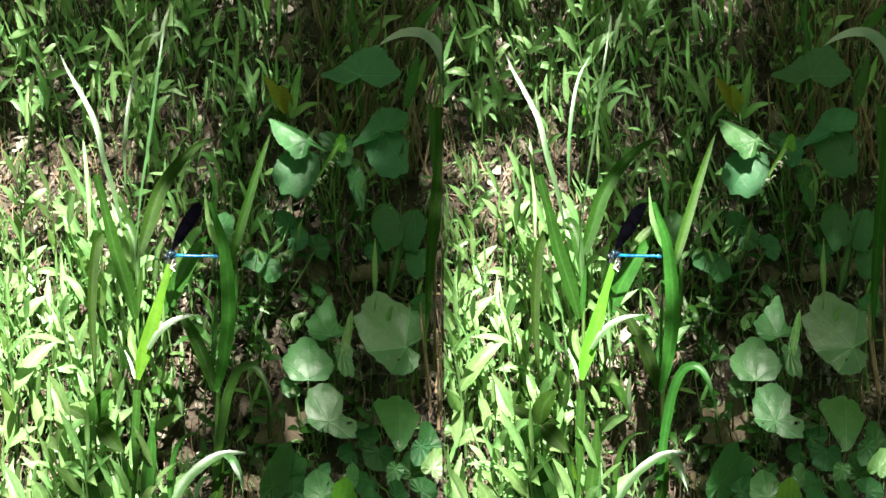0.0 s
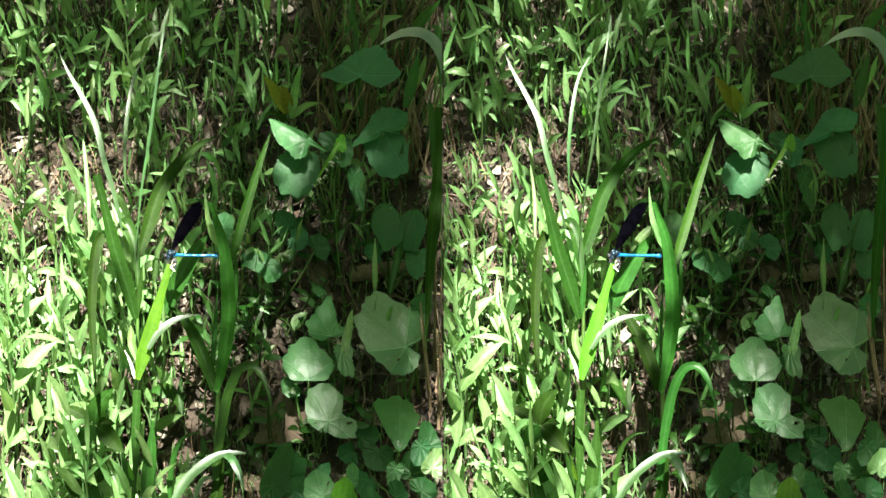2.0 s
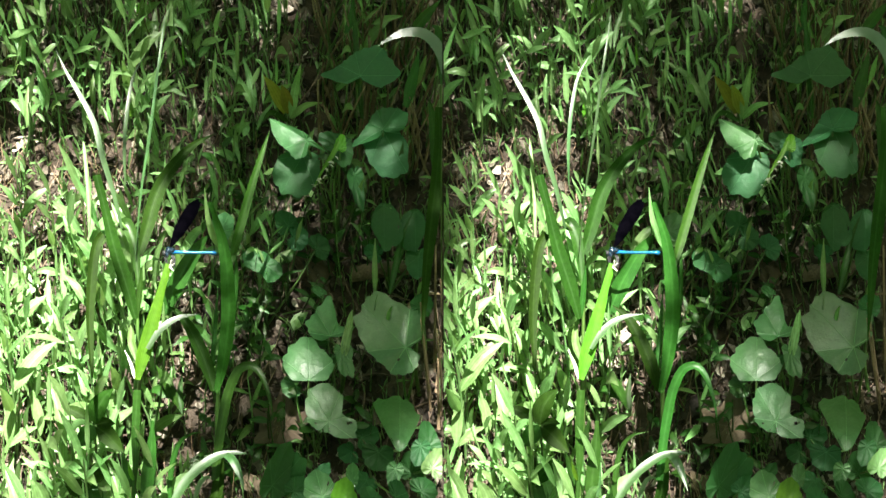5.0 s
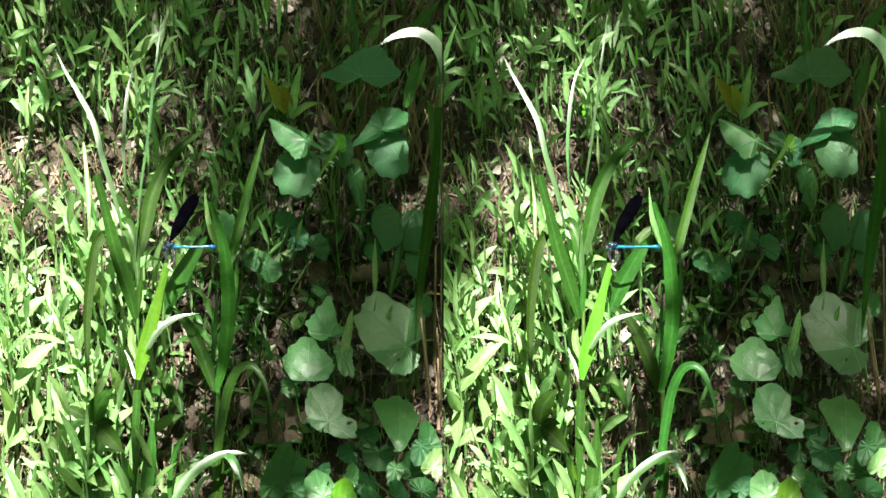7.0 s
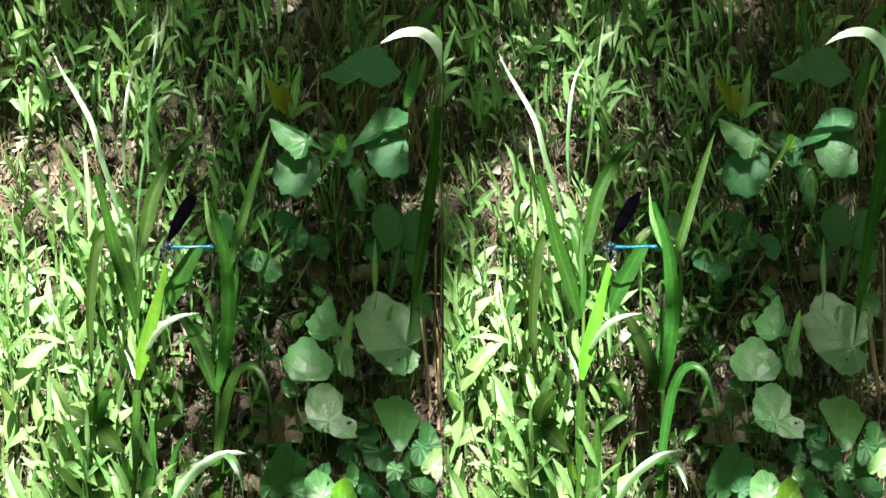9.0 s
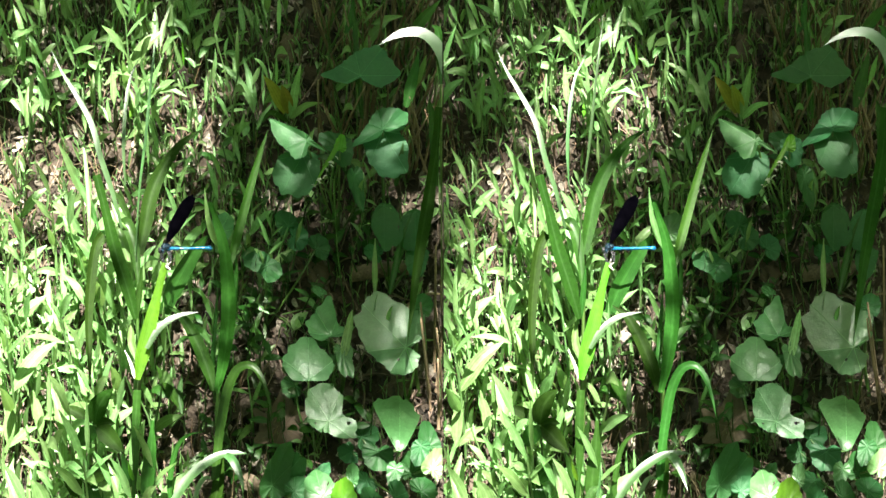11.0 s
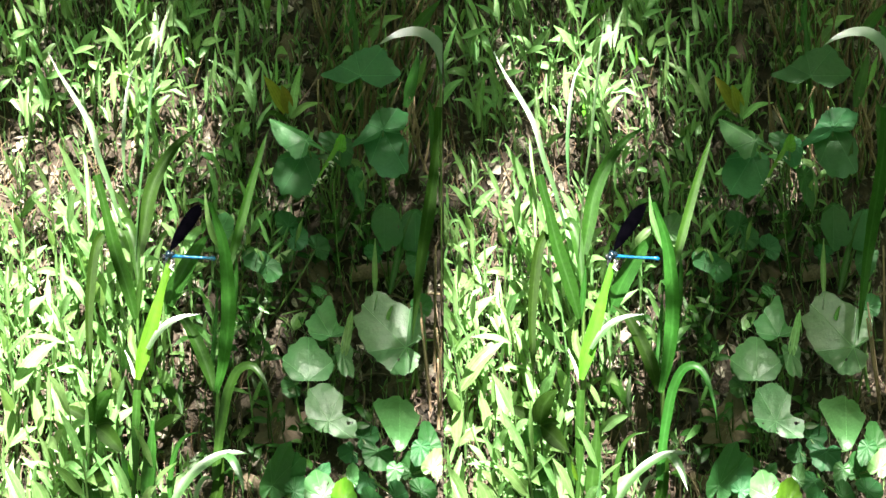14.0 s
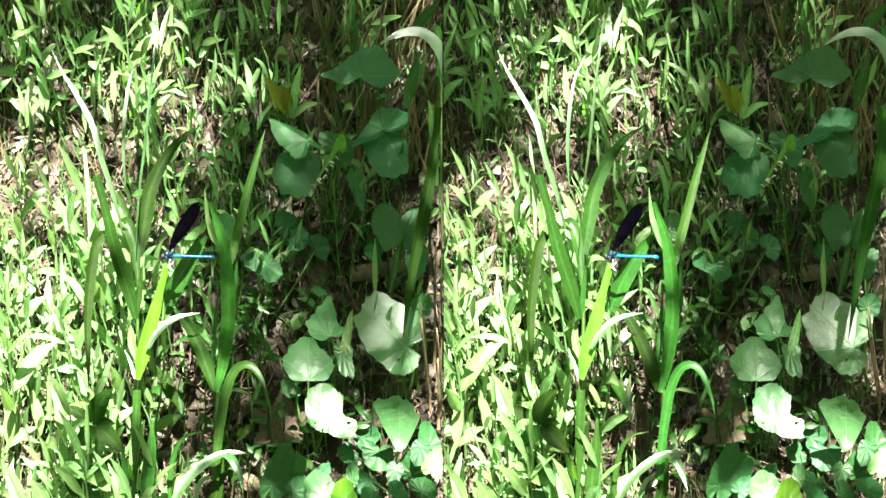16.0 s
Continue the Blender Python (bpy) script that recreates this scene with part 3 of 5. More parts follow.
    # edge of the taller stand
    g = ground_d(-7.34)
    grass(st, "tall dark green grass with drooping and high arching blades",
          [([(11.28, -5.64), (11.17, -1.11), (11.11, 3.15), (11.05, 7.40), (11.08, 10.80)], 0.198, 0.113, ground_d(-5.64), 1.31),
           ([(9.92, -7.34), (9.72, -5.64), (9.92, -3.37)], 0.113, 0.085, g, 1.35)],
          [([(10.88, 7.11), (10.97, 5.41), (10.83, 3.43), (10.60, 1.16), (10.43, -0.82), (10.34, -2.81), (10.26, -4.79)], 0.765, 1.31, 1.30, SHADED_GREEN, dict(sway="edge", base=0.7, twist=20)),
           ([(11.17, 8.81), (11.02, 9.72), (10.66, 10.40), (10.00, 10.85), (9.18, 10.85), (8.44, 10.57), (7.82, 10.17)], 0.623, 1.31, 1.30, SHEEN, dict(sway="top", base=0.5, fold=0.06, shining=True, label="high arching blade")),
           ([(11.08, 8.25), (10.97, 9.95), (10.85, 10.94), (10.54, 11.25)], 0.510, 1.312, 1.308, BLADE, {}),
           ([(10.77, 3.15), (10.66, 5.13), (10.54, 6.83), (10.37, 7.54)], 0.453, 1.33, 1.33, BLADE, {}),
           ([(9.24, 7.11), (9.58, 8.53), (9.92, 9.95)], 0.623, 1.37, 1.37, BLADE, {}),
           ([(9.52, 10.80), (10.20, 11.65), (11.00, 12.50)], 0.623, 1.40, 1.39, BLADE, {}),
           ([(8.73, 3.15), (8.95, 4.28), (9.12, 5.41)], 0.368, 1.37, 1.37, BLADE, {}),
           ([(7.03, 6.55), (6.80, 9.10), (6.69, 11.08), (6.52, 12.36)], 0.340, 1.40, 1.40, BLADE, {}),
           ([(6.23, 10.80), (6.52, 11.65), (6.63, 12.78)], 0.397, 1.42, 1.42, BLADE, {}),
           ([(8.44, -2.24), (8.73, -0.82), (9.07, 0.60), (9.58, 1.87)], 0.340, 1.36, 1.37, BLADE, {}),
           ([(7.71, -2.24), (7.68, -0.82), (7.71, 0.54)], 0.312, 1.35, 1.35, SEEDLING, dict(blunt=0.2)),
           ], group="")
    # thin stalks over the middle of the bank
    g = ground_d(-3.37)
    for k, (a, b, c, w) in enumerate((((6.23, -3.37), (5.84, -0.26), (5.61, 3.43), 3.0), ((6.69, -3.66), (6.52, -0.82), (7.25, 2.01), 2.2), ((6.89, 3.15), (6.80, 5.98), (6.80, 8.25), 3.4),
                                      ((9.24, 3.15), (8.84, 5.41), (7.82, 7.96), 4.5), ((1.36, -3.37), (1.70, -0.82), (1.98, 0.60), 1.6), ((3.06, -3.37), (4.19, -4.22), (5.89, -4.79), 1.5),
                                      ((7.03, -5.64), (7.59, -3.37), (7.82, -2.24), 2.0), ((4.76, -11.87), (4.65, -10.17), (4.59, -9.04), 2.2))):
        d = ground_d(a[1])
        part_thing(st, "stalk", tube(course([a, b, c], d, d - 0.07, 12), cm(0.028) * w * 0.5, cm(0.028) * w * 0.3, 6), CULM, at(*a, d),
                       "thin green plant stalk rising from the bank", "stalk", "thin stalks")


def part_thing(st, name, shape, mat, base, label, category, group=""):
    """A thing of one mesh."""
    me = mesh_of(name, *shape, mat, st, base)
    if len(me.polygons) == 0:
        return None
    ob = new(name, me)
    ob.location = st.put(base)
    return tagged(ob, label, category, group)


# ---- heart-leaved plants ----
def heart_plant(st, root, leaves, label, seed):
    """root (u, v) on the bank; leaves: (stalk end, tip or the reach of a broad leaf, width, distance, material, options)."""
    base = on_bank(*root)
    ob = thing("heart_leaf_plant", st, base, label, "plant", "heart-leaved plants on the bank")
    rnd = random.Random(seed)
    for i, (c, tip, w, d, mat, *o) in enumerate(leaves):
        o = dict(o[0]) if o else {}
        if len(tip) == 12:
            a = at(*c, d)
            part("leaf", broad_leaf(c, tip, d, seed=seed * 31 + i, **o), mat, ob, st, base, base)
            mid = (a + base) / 2 + Vector((rnd.uniform(-0.004, 0.004), -0.003, 0.006))
            part("leaf_stalk", tube(spline([base, mid, a + AHEAD * 0.0006], 8), 0.0008, 0.0005, 6), CULM, ob, st, base, base)
            continue
        lean = o.pop("lean", (rnd.uniform(-0.25, 0.25), rnd.uniform(0.0, 0.35)))
        a, b = at(*c, d), at(*tip, d)
        face = (TO_EYE + SIDE * lean[0] + UP * lean[1]).normalized()
        along = b - a
        along -= face * along.dot(face)
        length = (b - a).length ** 2 / max(along.length, 1e-6)
        length = min(length, (b - a).length * 1.08)
        part("leaf", heart(a, along, length, cm(w) * d / NEAR * 1.02, face, seed=seed * 31 + i, **o), mat, ob, st, base, base)
        mid = (a + base) / 2 + Vector((rnd.uniform(-0.006, 0.006), -0.004, 0.004))
        part("leaf_stalk", tube(spline([base, mid, a + AHEAD * 0.0006], 8), 0.0007, 0.0005, 6), CULM, ob, st, base, base)
    return ob


def heart_plants(st):
    lit = "heart-leaved plant with finely pitted leaves coloured pale as in sun"
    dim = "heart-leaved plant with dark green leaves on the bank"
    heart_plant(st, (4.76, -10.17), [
        ((4.38, -6.57), (2.12, 1.6, 1.4, 0.85, 0.12, 0.06, 0.05, 0.06, 0.12, 0.8, 1.5, 1.82), 0, 1.335, SUNLIT_LEAF, dict(tilt=(0.05, 0.5), cup=0.12)),
        ((3.68, -6.83), (3.00, -7.06), 1.190, 1.345, SUNLIT_LEAF, dict(lean=(0.1, 0.2))),
        ((5.37, -8.66), (1.85, 1.4, 0.75, 1.35, 1.5, 0.9, 0.55, 0.6, 0.7, 1.0, 1.31, 1.82), 0, 1.33, SUNLIT_LEAF, dict(tilt=(0.1, 0.45), cup=0.08, tip=11, holes=5))], lit, 1)
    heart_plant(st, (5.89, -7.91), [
        ((5.47, -4.36), (1.95, 0.7, 0.8, 0.6, 0.12, 0.06, 0.06, 0.1, 0.5, 0.95, 1.35, 1.4), 0, 1.34, SUNLIT_LEAF, dict(tilt=(-0.1, 0.5), pleat=0.14, tip=11)),
        ((6.06, -5.13), (6.40, -6.63), 0.907, 1.335, SUNLIT_LEAF, dict(lean=(0.25, 0.1), ragged=0.08)),
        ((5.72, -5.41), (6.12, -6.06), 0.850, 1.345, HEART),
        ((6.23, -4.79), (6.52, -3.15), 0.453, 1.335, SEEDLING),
        ((5.04, -2.24), (4.53, -1.90), 0.453, 1.36, SUNLIT_LEAF)], lit, 2)
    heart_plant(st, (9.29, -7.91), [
        ((9.24, -4.93), (1.95, 1.8, 1.0, 0.25, 0.8, 1.1, 1.3, 1.42, 1.45, 1.95, 2.85, 3.15), 0, 1.335, SUNLIT_LEAF, dict(tilt=(-0.12, 0.45), cup=0.05, pleat=0.09, tip=10.5, holes=3)),
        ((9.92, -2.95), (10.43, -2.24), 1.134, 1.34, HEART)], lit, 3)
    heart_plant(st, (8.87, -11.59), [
        ((8.95, -10.11), (2.62, 1.9, 0.35, 0.1, 0.06, 0.05, 0.05, 0.05, 0.06, 0.1, 0.3, 2.55), 0, 1.31, SUNLIT_LEAF, dict(tilt=(-0.1, 0.6), cup=0.3, holes=2)),
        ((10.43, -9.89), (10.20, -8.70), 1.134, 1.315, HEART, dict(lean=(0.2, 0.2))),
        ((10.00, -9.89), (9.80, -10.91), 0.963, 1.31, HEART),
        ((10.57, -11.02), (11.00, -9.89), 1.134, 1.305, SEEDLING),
        ((8.73, -11.02), (8.44, -12.10), 0.850, 1.315, SUNLIT_LEAF, dict(holes=2)),
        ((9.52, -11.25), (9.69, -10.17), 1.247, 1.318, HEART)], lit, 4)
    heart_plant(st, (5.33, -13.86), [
        ((5.10, -12.44), (4.76, -11.25), 1.644, 1.30, SUNLIT_LEAF, dict(holes=3)),
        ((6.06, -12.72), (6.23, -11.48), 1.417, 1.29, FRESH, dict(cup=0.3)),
        ((6.52, -11.65), (6.57, -10.68), 0.737, 1.31, SUNLIT_LEAF),
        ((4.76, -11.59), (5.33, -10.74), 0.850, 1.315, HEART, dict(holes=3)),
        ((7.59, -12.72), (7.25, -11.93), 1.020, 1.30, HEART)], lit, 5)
    heart_plant(st, (3.06, -13.01), [
        ((2.55, -11.87), (3.40, -9.46), 1.360, 1.315, HEART, dict(lean=(0.4, 0.0))),
        ((3.06, -11.59), (4.19, -10.17), 1.587, 1.32, HEART),
        ((3.63, -12.16), (4.34, -11.59), 1.134, 1.315, HEART)], dim, 6)
    heart_plant(st, (7.31, -10.74), [
        ((7.03, -9.46), (7.93, -9.10), 1.417, 1.345, HEART), ((6.52, -10.17), (5.89, -10.51), 1.134, 1.345, HEART),
        ((7.88, -10.17), (7.82, -11.25), 1.700, 1.335, HEART), ((7.31, -11.59), (6.80, -12.21), 1.304, 1.325, HEART),
        ((8.73, -12.44), (9.35, -12.21), 1.700, 1.31, HEART), ((10.00, -12.16), (10.57, -11.59), 1.587, 1.30, HEART)], dim, 7)
    # upper plants
    base = on_bank(*(5.19, 3.15))
    ob = thing("chewed_leaf", st, base, "narrow leaf chewed to a pale fringe among heart-shaped leaves", "leaf")
    part("midrib", ribbon(course([(5.89, 5.41), (5.55, 4.70), (5.10, 4.00), (4.65, 3.15)], 1.362, 1.358, 12), cm(0.255), TO_EYE, base=0.5, seed=2), FRESH, ob, st, base, base)
    rnd = random.Random(4)
    for i in range(8):
        u, v = 5.9 - 0.17 * i + rnd.uniform(-0.1, 0.1), 4.5 - 0.2 * i
        q = rnd.uniform(2.2, 4.2)
        g = rnd.uniform(0.12, 0.32)
        part("fringe", ribbon(course([(u, v), (u + 0.5 * g * math.cos(q), v + 0.5 * g * math.sin(q) + 0.05), (u + g * math.cos(q), v + g * math.sin(q))], 1.36, 1.356, 5), rnd.uniform(0.0006, 0.0018), gleam(st, base), fold=0.1, seed=i), CHAFF, ob, st, base, base)
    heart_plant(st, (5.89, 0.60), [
                # the crinkled leaf takes the lighter colour for its sunlit patch
                ((4.25, 5.47), (0.3, 0.25, 0.25, 0.3, 1.3, 0.3, 0.75, 1.05, 1.05, 1.45, 2.0, 0.55), 0, 1.362, SUNLIT_LEAF, dict(tilt=(0.0, 0.4), pleat=0.16, tip=10)),
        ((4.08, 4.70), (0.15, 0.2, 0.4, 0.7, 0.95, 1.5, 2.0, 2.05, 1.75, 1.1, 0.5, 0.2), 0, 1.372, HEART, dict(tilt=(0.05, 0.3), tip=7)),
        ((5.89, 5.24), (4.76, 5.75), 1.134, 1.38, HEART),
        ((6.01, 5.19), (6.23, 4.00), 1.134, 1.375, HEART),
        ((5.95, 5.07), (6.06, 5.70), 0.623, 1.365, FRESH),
        ((6.69, 3.66), (6.91, 2.13), 0.850, 1.375, HEART, dict(lean=(0.5, 0)))], "heart-leaved plant with a crinkled leaf coloured pale as in sun among dark ones", 8)
    heart_plant(st, (8.16, 1.16), [
        ((8.10, 5.92), (0.3, 0.3, 0.5, 0.75, 1.4, 2.3, 2.2, 1.5, 1.1, 0.8, 0.4, 0.3), 0, 1.375, HEART, dict(tilt=(0.1, 0.3), tip=5)),
        ((8.10, 6.02), (1.0, 1.15, 1.45, 1.0, 0.3, 0.1, 0.15, 0.5, 1.8, 0.9, 0.75, 0.9), 0, 1.37, HEART, dict(tilt=(0.0, 0.7), pleat=0.1, tip=8))], dim, 9)
    heart_plant(st, (7.03, 5.13), [
        ((6.97, 8.70), (1.25, 1.7, 1.65, 1.9, 1.2, 0.3, 0.1, 0.15, 0.8, 1.9, 1.1, 1.05), 0, 1.39, HEART, dict(tilt=(0.0, 0.4), cup=0.06, tip=3))], dim, 10)
    heart_plant(st, (8.44, -2.24), [
        ((8.16, 2.18), (0.15, 0.15, 0.2, 0.4, 0.8, 1.8, 2.2, 1.2, 0.6, 0.3, 0.2, 0.15), 0, 1.37, HEART, dict(tilt=(0.1, 0.3), tip=6, holes=2)),
        ((9.72, 1.87), (0.15, 0.15, 0.2, 0.3, 0.5, 1.0, 2.0, 1.7, 0.8, 0.4, 0.2, 0.15), 0, 1.38, HEART, dict(tilt=(-0.1, 0.3), tip=6)),
        ((7.82, -0.26), (7.03, 0.03), 0.850, 1.38, HEART),
        ((9.86, -0.40), (0.3, 0.5, 0.6, 0.5, 0.5, 0.7, 1.1, 0.9, 0.7, 0.6, 0.6, 0.4), 0, 1.37, HEART, dict(tip=6))], dim, 11)
    heart_plant(st, (2.21, -3.94), [
        ((2.27, -0.82), (0.6, 0.4, 0.5, 0.7, 0.85, 0.85, 0.85, 0.5, 0.6, 1.1, 1.3, 0.8), 0, 1.37, HEART, dict(tilt=(0.1, 0.5), tip=9.5, pleat=0.08)),
        ((3.63, 0.60), (4.42, 0.45), 1.417, 1.39, HEART),
        ((3.34, 1.16), (2.83, 1.73), 1.134, 1.39, HEART),
        ((4.76, 0.03), (5.33, 0.45), 1.304, 1.39, HEART)], dim, 12)
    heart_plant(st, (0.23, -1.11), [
        ((-0.11, 0.88), (0.34, 1.62), 1.247, 1.375, SUNLIT_LEAF, dict(lean=(-0.2, 0.3))),
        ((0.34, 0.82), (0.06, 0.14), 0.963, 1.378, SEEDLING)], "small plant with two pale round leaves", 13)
    # broad-leaved weeds before the bright patch
    for root, leaves, label in (
            ((-6.40, -13.01), (([(-6.35, -8.81), (-6.23, -8.05), (-5.89, -7.48), (-5.44, -7.00)], 1.020), ([(-6.52, -8.81), (-6.91, -8.42), (-7.48, -8.08), (-8.05, -7.91)], 0.680), ([(-6.40, -8.76), (-6.69, -9.18), (-6.97, -9.61), (-7.25, -9.89)], 0.963), ([(-6.29, -8.90), (-5.78, -9.27), (-5.33, -9.75), (-4.87, -10.23)], 0.963), ([(-6.29, -8.81), (-5.78, -8.70), (-5.33, -8.76)], 0.567)), "broad-leaved weed with five pointed dark green leaves"),
            ((-6.12, -14.71), (([(-6.63, -11.82), (-6.23, -11.25), (-5.72, -10.88), (-5.16, -10.68)], 0.963), ([(-6.86, -12.30), (-7.37, -11.93), (-7.93, -11.65)], 0.963), ([(-6.29, -13.01), (-6.57, -12.16), (-6.86, -11.59)], 1.134), ([(-5.30, -13.15), (-5.02, -12.30), (-4.65, -11.59)], 0.850)), "broad-leaved weed with dark green leaves low on the bank")):
        d = ground_d(root[1])
        base = at(*root, d)
        ob = thing("weed", st, base, label, "plant", "broad-leaved weeds")
        top = at(*leaves[0][0][0], 1.285)
        part("stem", tube(spline([base, base.lerp(top, 0.5) + SIDE * 0.001, top], 8), 0.0008, 0.0006, 6), CULM, ob, st, base, base)
        for i, (pts, w) in enumerate(leaves):
            part("leaf", ribbon(course(pts, 1.285, 1.285 + 0.004 * (i % 3 - 1), 14), cm(w), (TO_EYE + UP * (0.3 * (i % 2)) + SIDE * (0.3 * (i % 3 - 1))).normalized(), base=0.15, fold=0.22, seed=i, ripple=0.02), SHADED_GREEN if i != 2 else BLADE, ob, st, base, base)


# ---- seedlings ----
def seedling_shape(rnd, tall, small=1.0):
    """Stem and leaves of one seedling about (0, 0, 0), standing upright; narrow in x as the clip shows it."""
    lean = Vector((rnd.uniform(-0.3, 0.3), rnd.uniform(-0.30, 0.12), 1.0))
    top = lean * tall
    line = spline([Vector((0, 0, -0.006)), top * 0.5 + Vector((rnd.uniform(-0.004, 0.004), 0, 0)), top], 6)
    stem = tube(line, 0.0007 * small ** 0.5, 0.0004 * small ** 0.5, 5, cap=False)
    leaves = []
    n = max(3, min(7, int(tall / 0.0085) + rnd.randint(0, 1)))
    a = rnd.uniform(0, 6.28)
    long = small * rnd.uniform(0.013, 0.024) * (0.6 + tall / 0.09)
    for i in range(n):
        t = 0.32 + 0.68 * i / (n - 1)
        p = line[0].lerp(top, t)
        a += math.pi + rnd.uniform(-0.9, 0.9)
        out = Vector((math.cos(a), 0.75 * math.sin(a) - 0.1, 0))
        size = long * rnd.uniform(0.6, 1.15) * (0.65 + 0.5 * math.sin(t * 2.6))
        rise = rnd.uniform(0.25, 1.6) + (2.0 if i >= n - 1 else 0)
        d = (out + Vector((0, 0, rise))).normalized()
        droop = Vector((0, 0, -rnd.uniform(0.0, 0.3) * size))
        pts = [p, p + d * size * 0.5 + droop * 0.05, p + d * size + droop]
        face = (Vector((0, -0.5, 0.9)) + Vector((rnd.uniform(-0.8, 0.8), rnd.uniform(-0.5, 0.5), 0))).normalized()
        leaves.append(ribbon(spline(pts, 7 if small == 1 else 4), size * rnd.uniform(0.12, 0.21), face, fold=0.3, base=0.12, twist=rnd.uniform(-25, 25), seed=i))
    shapes = []
    for v, f, u in (stem, *leaves):
        shapes.append(([Vector((q.x * 0.64, q.y, q.z)) for q in v], f, u))
    return shapes


def shade_side(u, v):
    """0 where the bank is thickly overgrown, 1 where seedlings grow sparse between dead leaves."""
    edge = 1.6 + 0.10 * v
    return max(0.0, min(1.0, (u - edge) / 2.5 + 0.5))


def seedlings(st):
    rnd = random.Random(11)
    kinds = [seedling_shape(random.Random(100 + k), 0.012 + 0.0029 * k) for k in range(14)]
    tiny = [[(v, f, u) for v, f, u in seedling_shape(random.Random(300 + k), 0.005 + 0.0009 * k, 0.5)] for k in range(10)]
    meshes = []
    for k, shapes in enumerate(kinds):
        row = []
        for i, (v, f, u) in enumerate(shapes):
            me = bpy.data.meshes.new("seedling_stem" if i == 0 else "seedling_leaf")
            me.from_pydata([tuple(st.turn(q)) for q in v], [], f)
            lay = me.uv_layers.new(name="UVMap")
            for lp in me.loops:
                lay.data[lp.index].uv = u[lp.vertex_index]
            me.polygons.foreach_set("use_smooth", [True] * len(me.polygons))
            me.materials.append(CULM if i == 0 else SEEDLING)
            row.append(me)
        meshes.append(row)
    spots = []
    tries = 0
    while len(spots) < 690 and tries < 14000:
        tries += 1
        u, v = rnd.uniform(-12.2, 11.4), rnd.uniform(-17.5, 14.0)
        s = shade_side(u, v)
        bare = 0.95 * math.exp(-((v - 1.9) / 3.0) ** 2) * (0.05 if u > -4.5 else 0.78)      # open litter across the middle
        if rnd.random() < 0.72 * s or rnd.random() < bare:
            continue
        if 3.4 < u and -14 < v < -1.8 and rnd.random() < 0.8:
            continue
        if -2.6 < u <= 3.4 and v < -3.5 and rnd.random() < 0.6:
            continue
        gap = 0.44 + 0.30 * s - (0.1 if u < -3 and v < -2.5 else 0)
        if any((u - a) ** 2 * 1.6 + (v - b) ** 2 < gap * gap for a, b, *_ in spots):
            continue
        spots.append((u, v, rnd.randrange(14), rnd.choice((0.55, 0.7, 0.85, 1.0, 1.25, 1.5)) * (1.3 if u < -3 and v < -3 else 1.1 if v > 4 else 0.85)))
    spots.sort(key=lambda q: -q[1])
    stuff = []
    singles = [0, 0]
    for j, (u, v, k, size) in enumerate(spots):
        base = on_bank(u, v)
        w = st.put(base)
        near_cut = w.x * st.sign < 0.022
        low = 1 if k < 6 else 0
        if not near_cut and j % 5 < 3 and singles[low] < 146:
            singles[low] += 1
            if low:
                ob = thing("sprout", st, base, "low green sprout with a few short pointed leaves", "sprout", "sprouts on the bank")
            else:
                ob = thing("seedling", st, base, "small green seedling with narrow pointed leaves on the bank", "seedling", "seedlings on the bank")
            ob.scale = (size, size, size)
            for i, me in enumerate(meshes[k]):
                c = new("stem" if i == 0 else "leaf", me)
                c.parent = ob
        else:
            for v_, f, u_ in kinds[k]:
                stuff.append(([base + q * size for q in v_], f, u_))
    for _ in range(1700):
        u, v = rnd.uniform(-12.4, 11.5), rnd.uniform(-18, 15)
        if rnd.random() < 0.35 * shade_side(u, v) or (-2.6 < u < 3.4 and v < -4 and rnd.random() < 0.4) or (u < -4 and rnd.random() < 0.4 * math.exp(-((v - 1.9) / 2.6) ** 2)):
            continue
        base = on_bank(u, v)
        k = rnd.choice(tiny)
        for v_, f, u_ in k:
            stuff.append(([base + q for q in v_], f, u_))
    me = mesh_of("undergrowth", *joined(*stuff), SEEDLING, st, on_bank(0, 0))
    ob = new("undergrowth", me)
    ob.location = st.put(on_bank(0, 0))
    tagged(ob, "dense green undergrowth of narrow-leaved seedlings", "undergrowth", kind="stuff")


# ---- shoots that stand out ----
def shoot(st, root, leaves, seed, mats=None):
    """A seedling with known leaves: each a line from its foot to its tip and a width."""
    d = ground_d(root[1])
    base = at(*root, d)
    ob = thing("seedling", st, base, "taller green seedling with long pointed leaves on the bank", "seedling", "tall seedlings on the bank")
    rnd = random.Random(seed)
    for i, (pts, w) in enumerate(leaves):
        foot = at(*pts[0], d - 0.022)
        part("stem", tube(spline([base, base.lerp(foot, 0.5) + Vector((rnd.uniform(-0.001, 0.001), 0, 0.001)), foot], 5), 0.0005, 0.0004, 5), CULM, ob, st, base, base)
        face = (TO_EYE + UP * rnd.uniform(-0.1, 0.7) + SIDE * rnd.uniform(-0.3, 0.3)).normalized()
        part("leaf", ribbon(course(pts, d - 0.022, d - 0.022 + rnd.uniform(-0.006, 0.006), 10), cm(w), face, base=0.15, fold=0.25, twist=rnd.uniform(-15, 15), seed=i), (mats or {}).get(i, SEEDLING), ob, st, base, base)


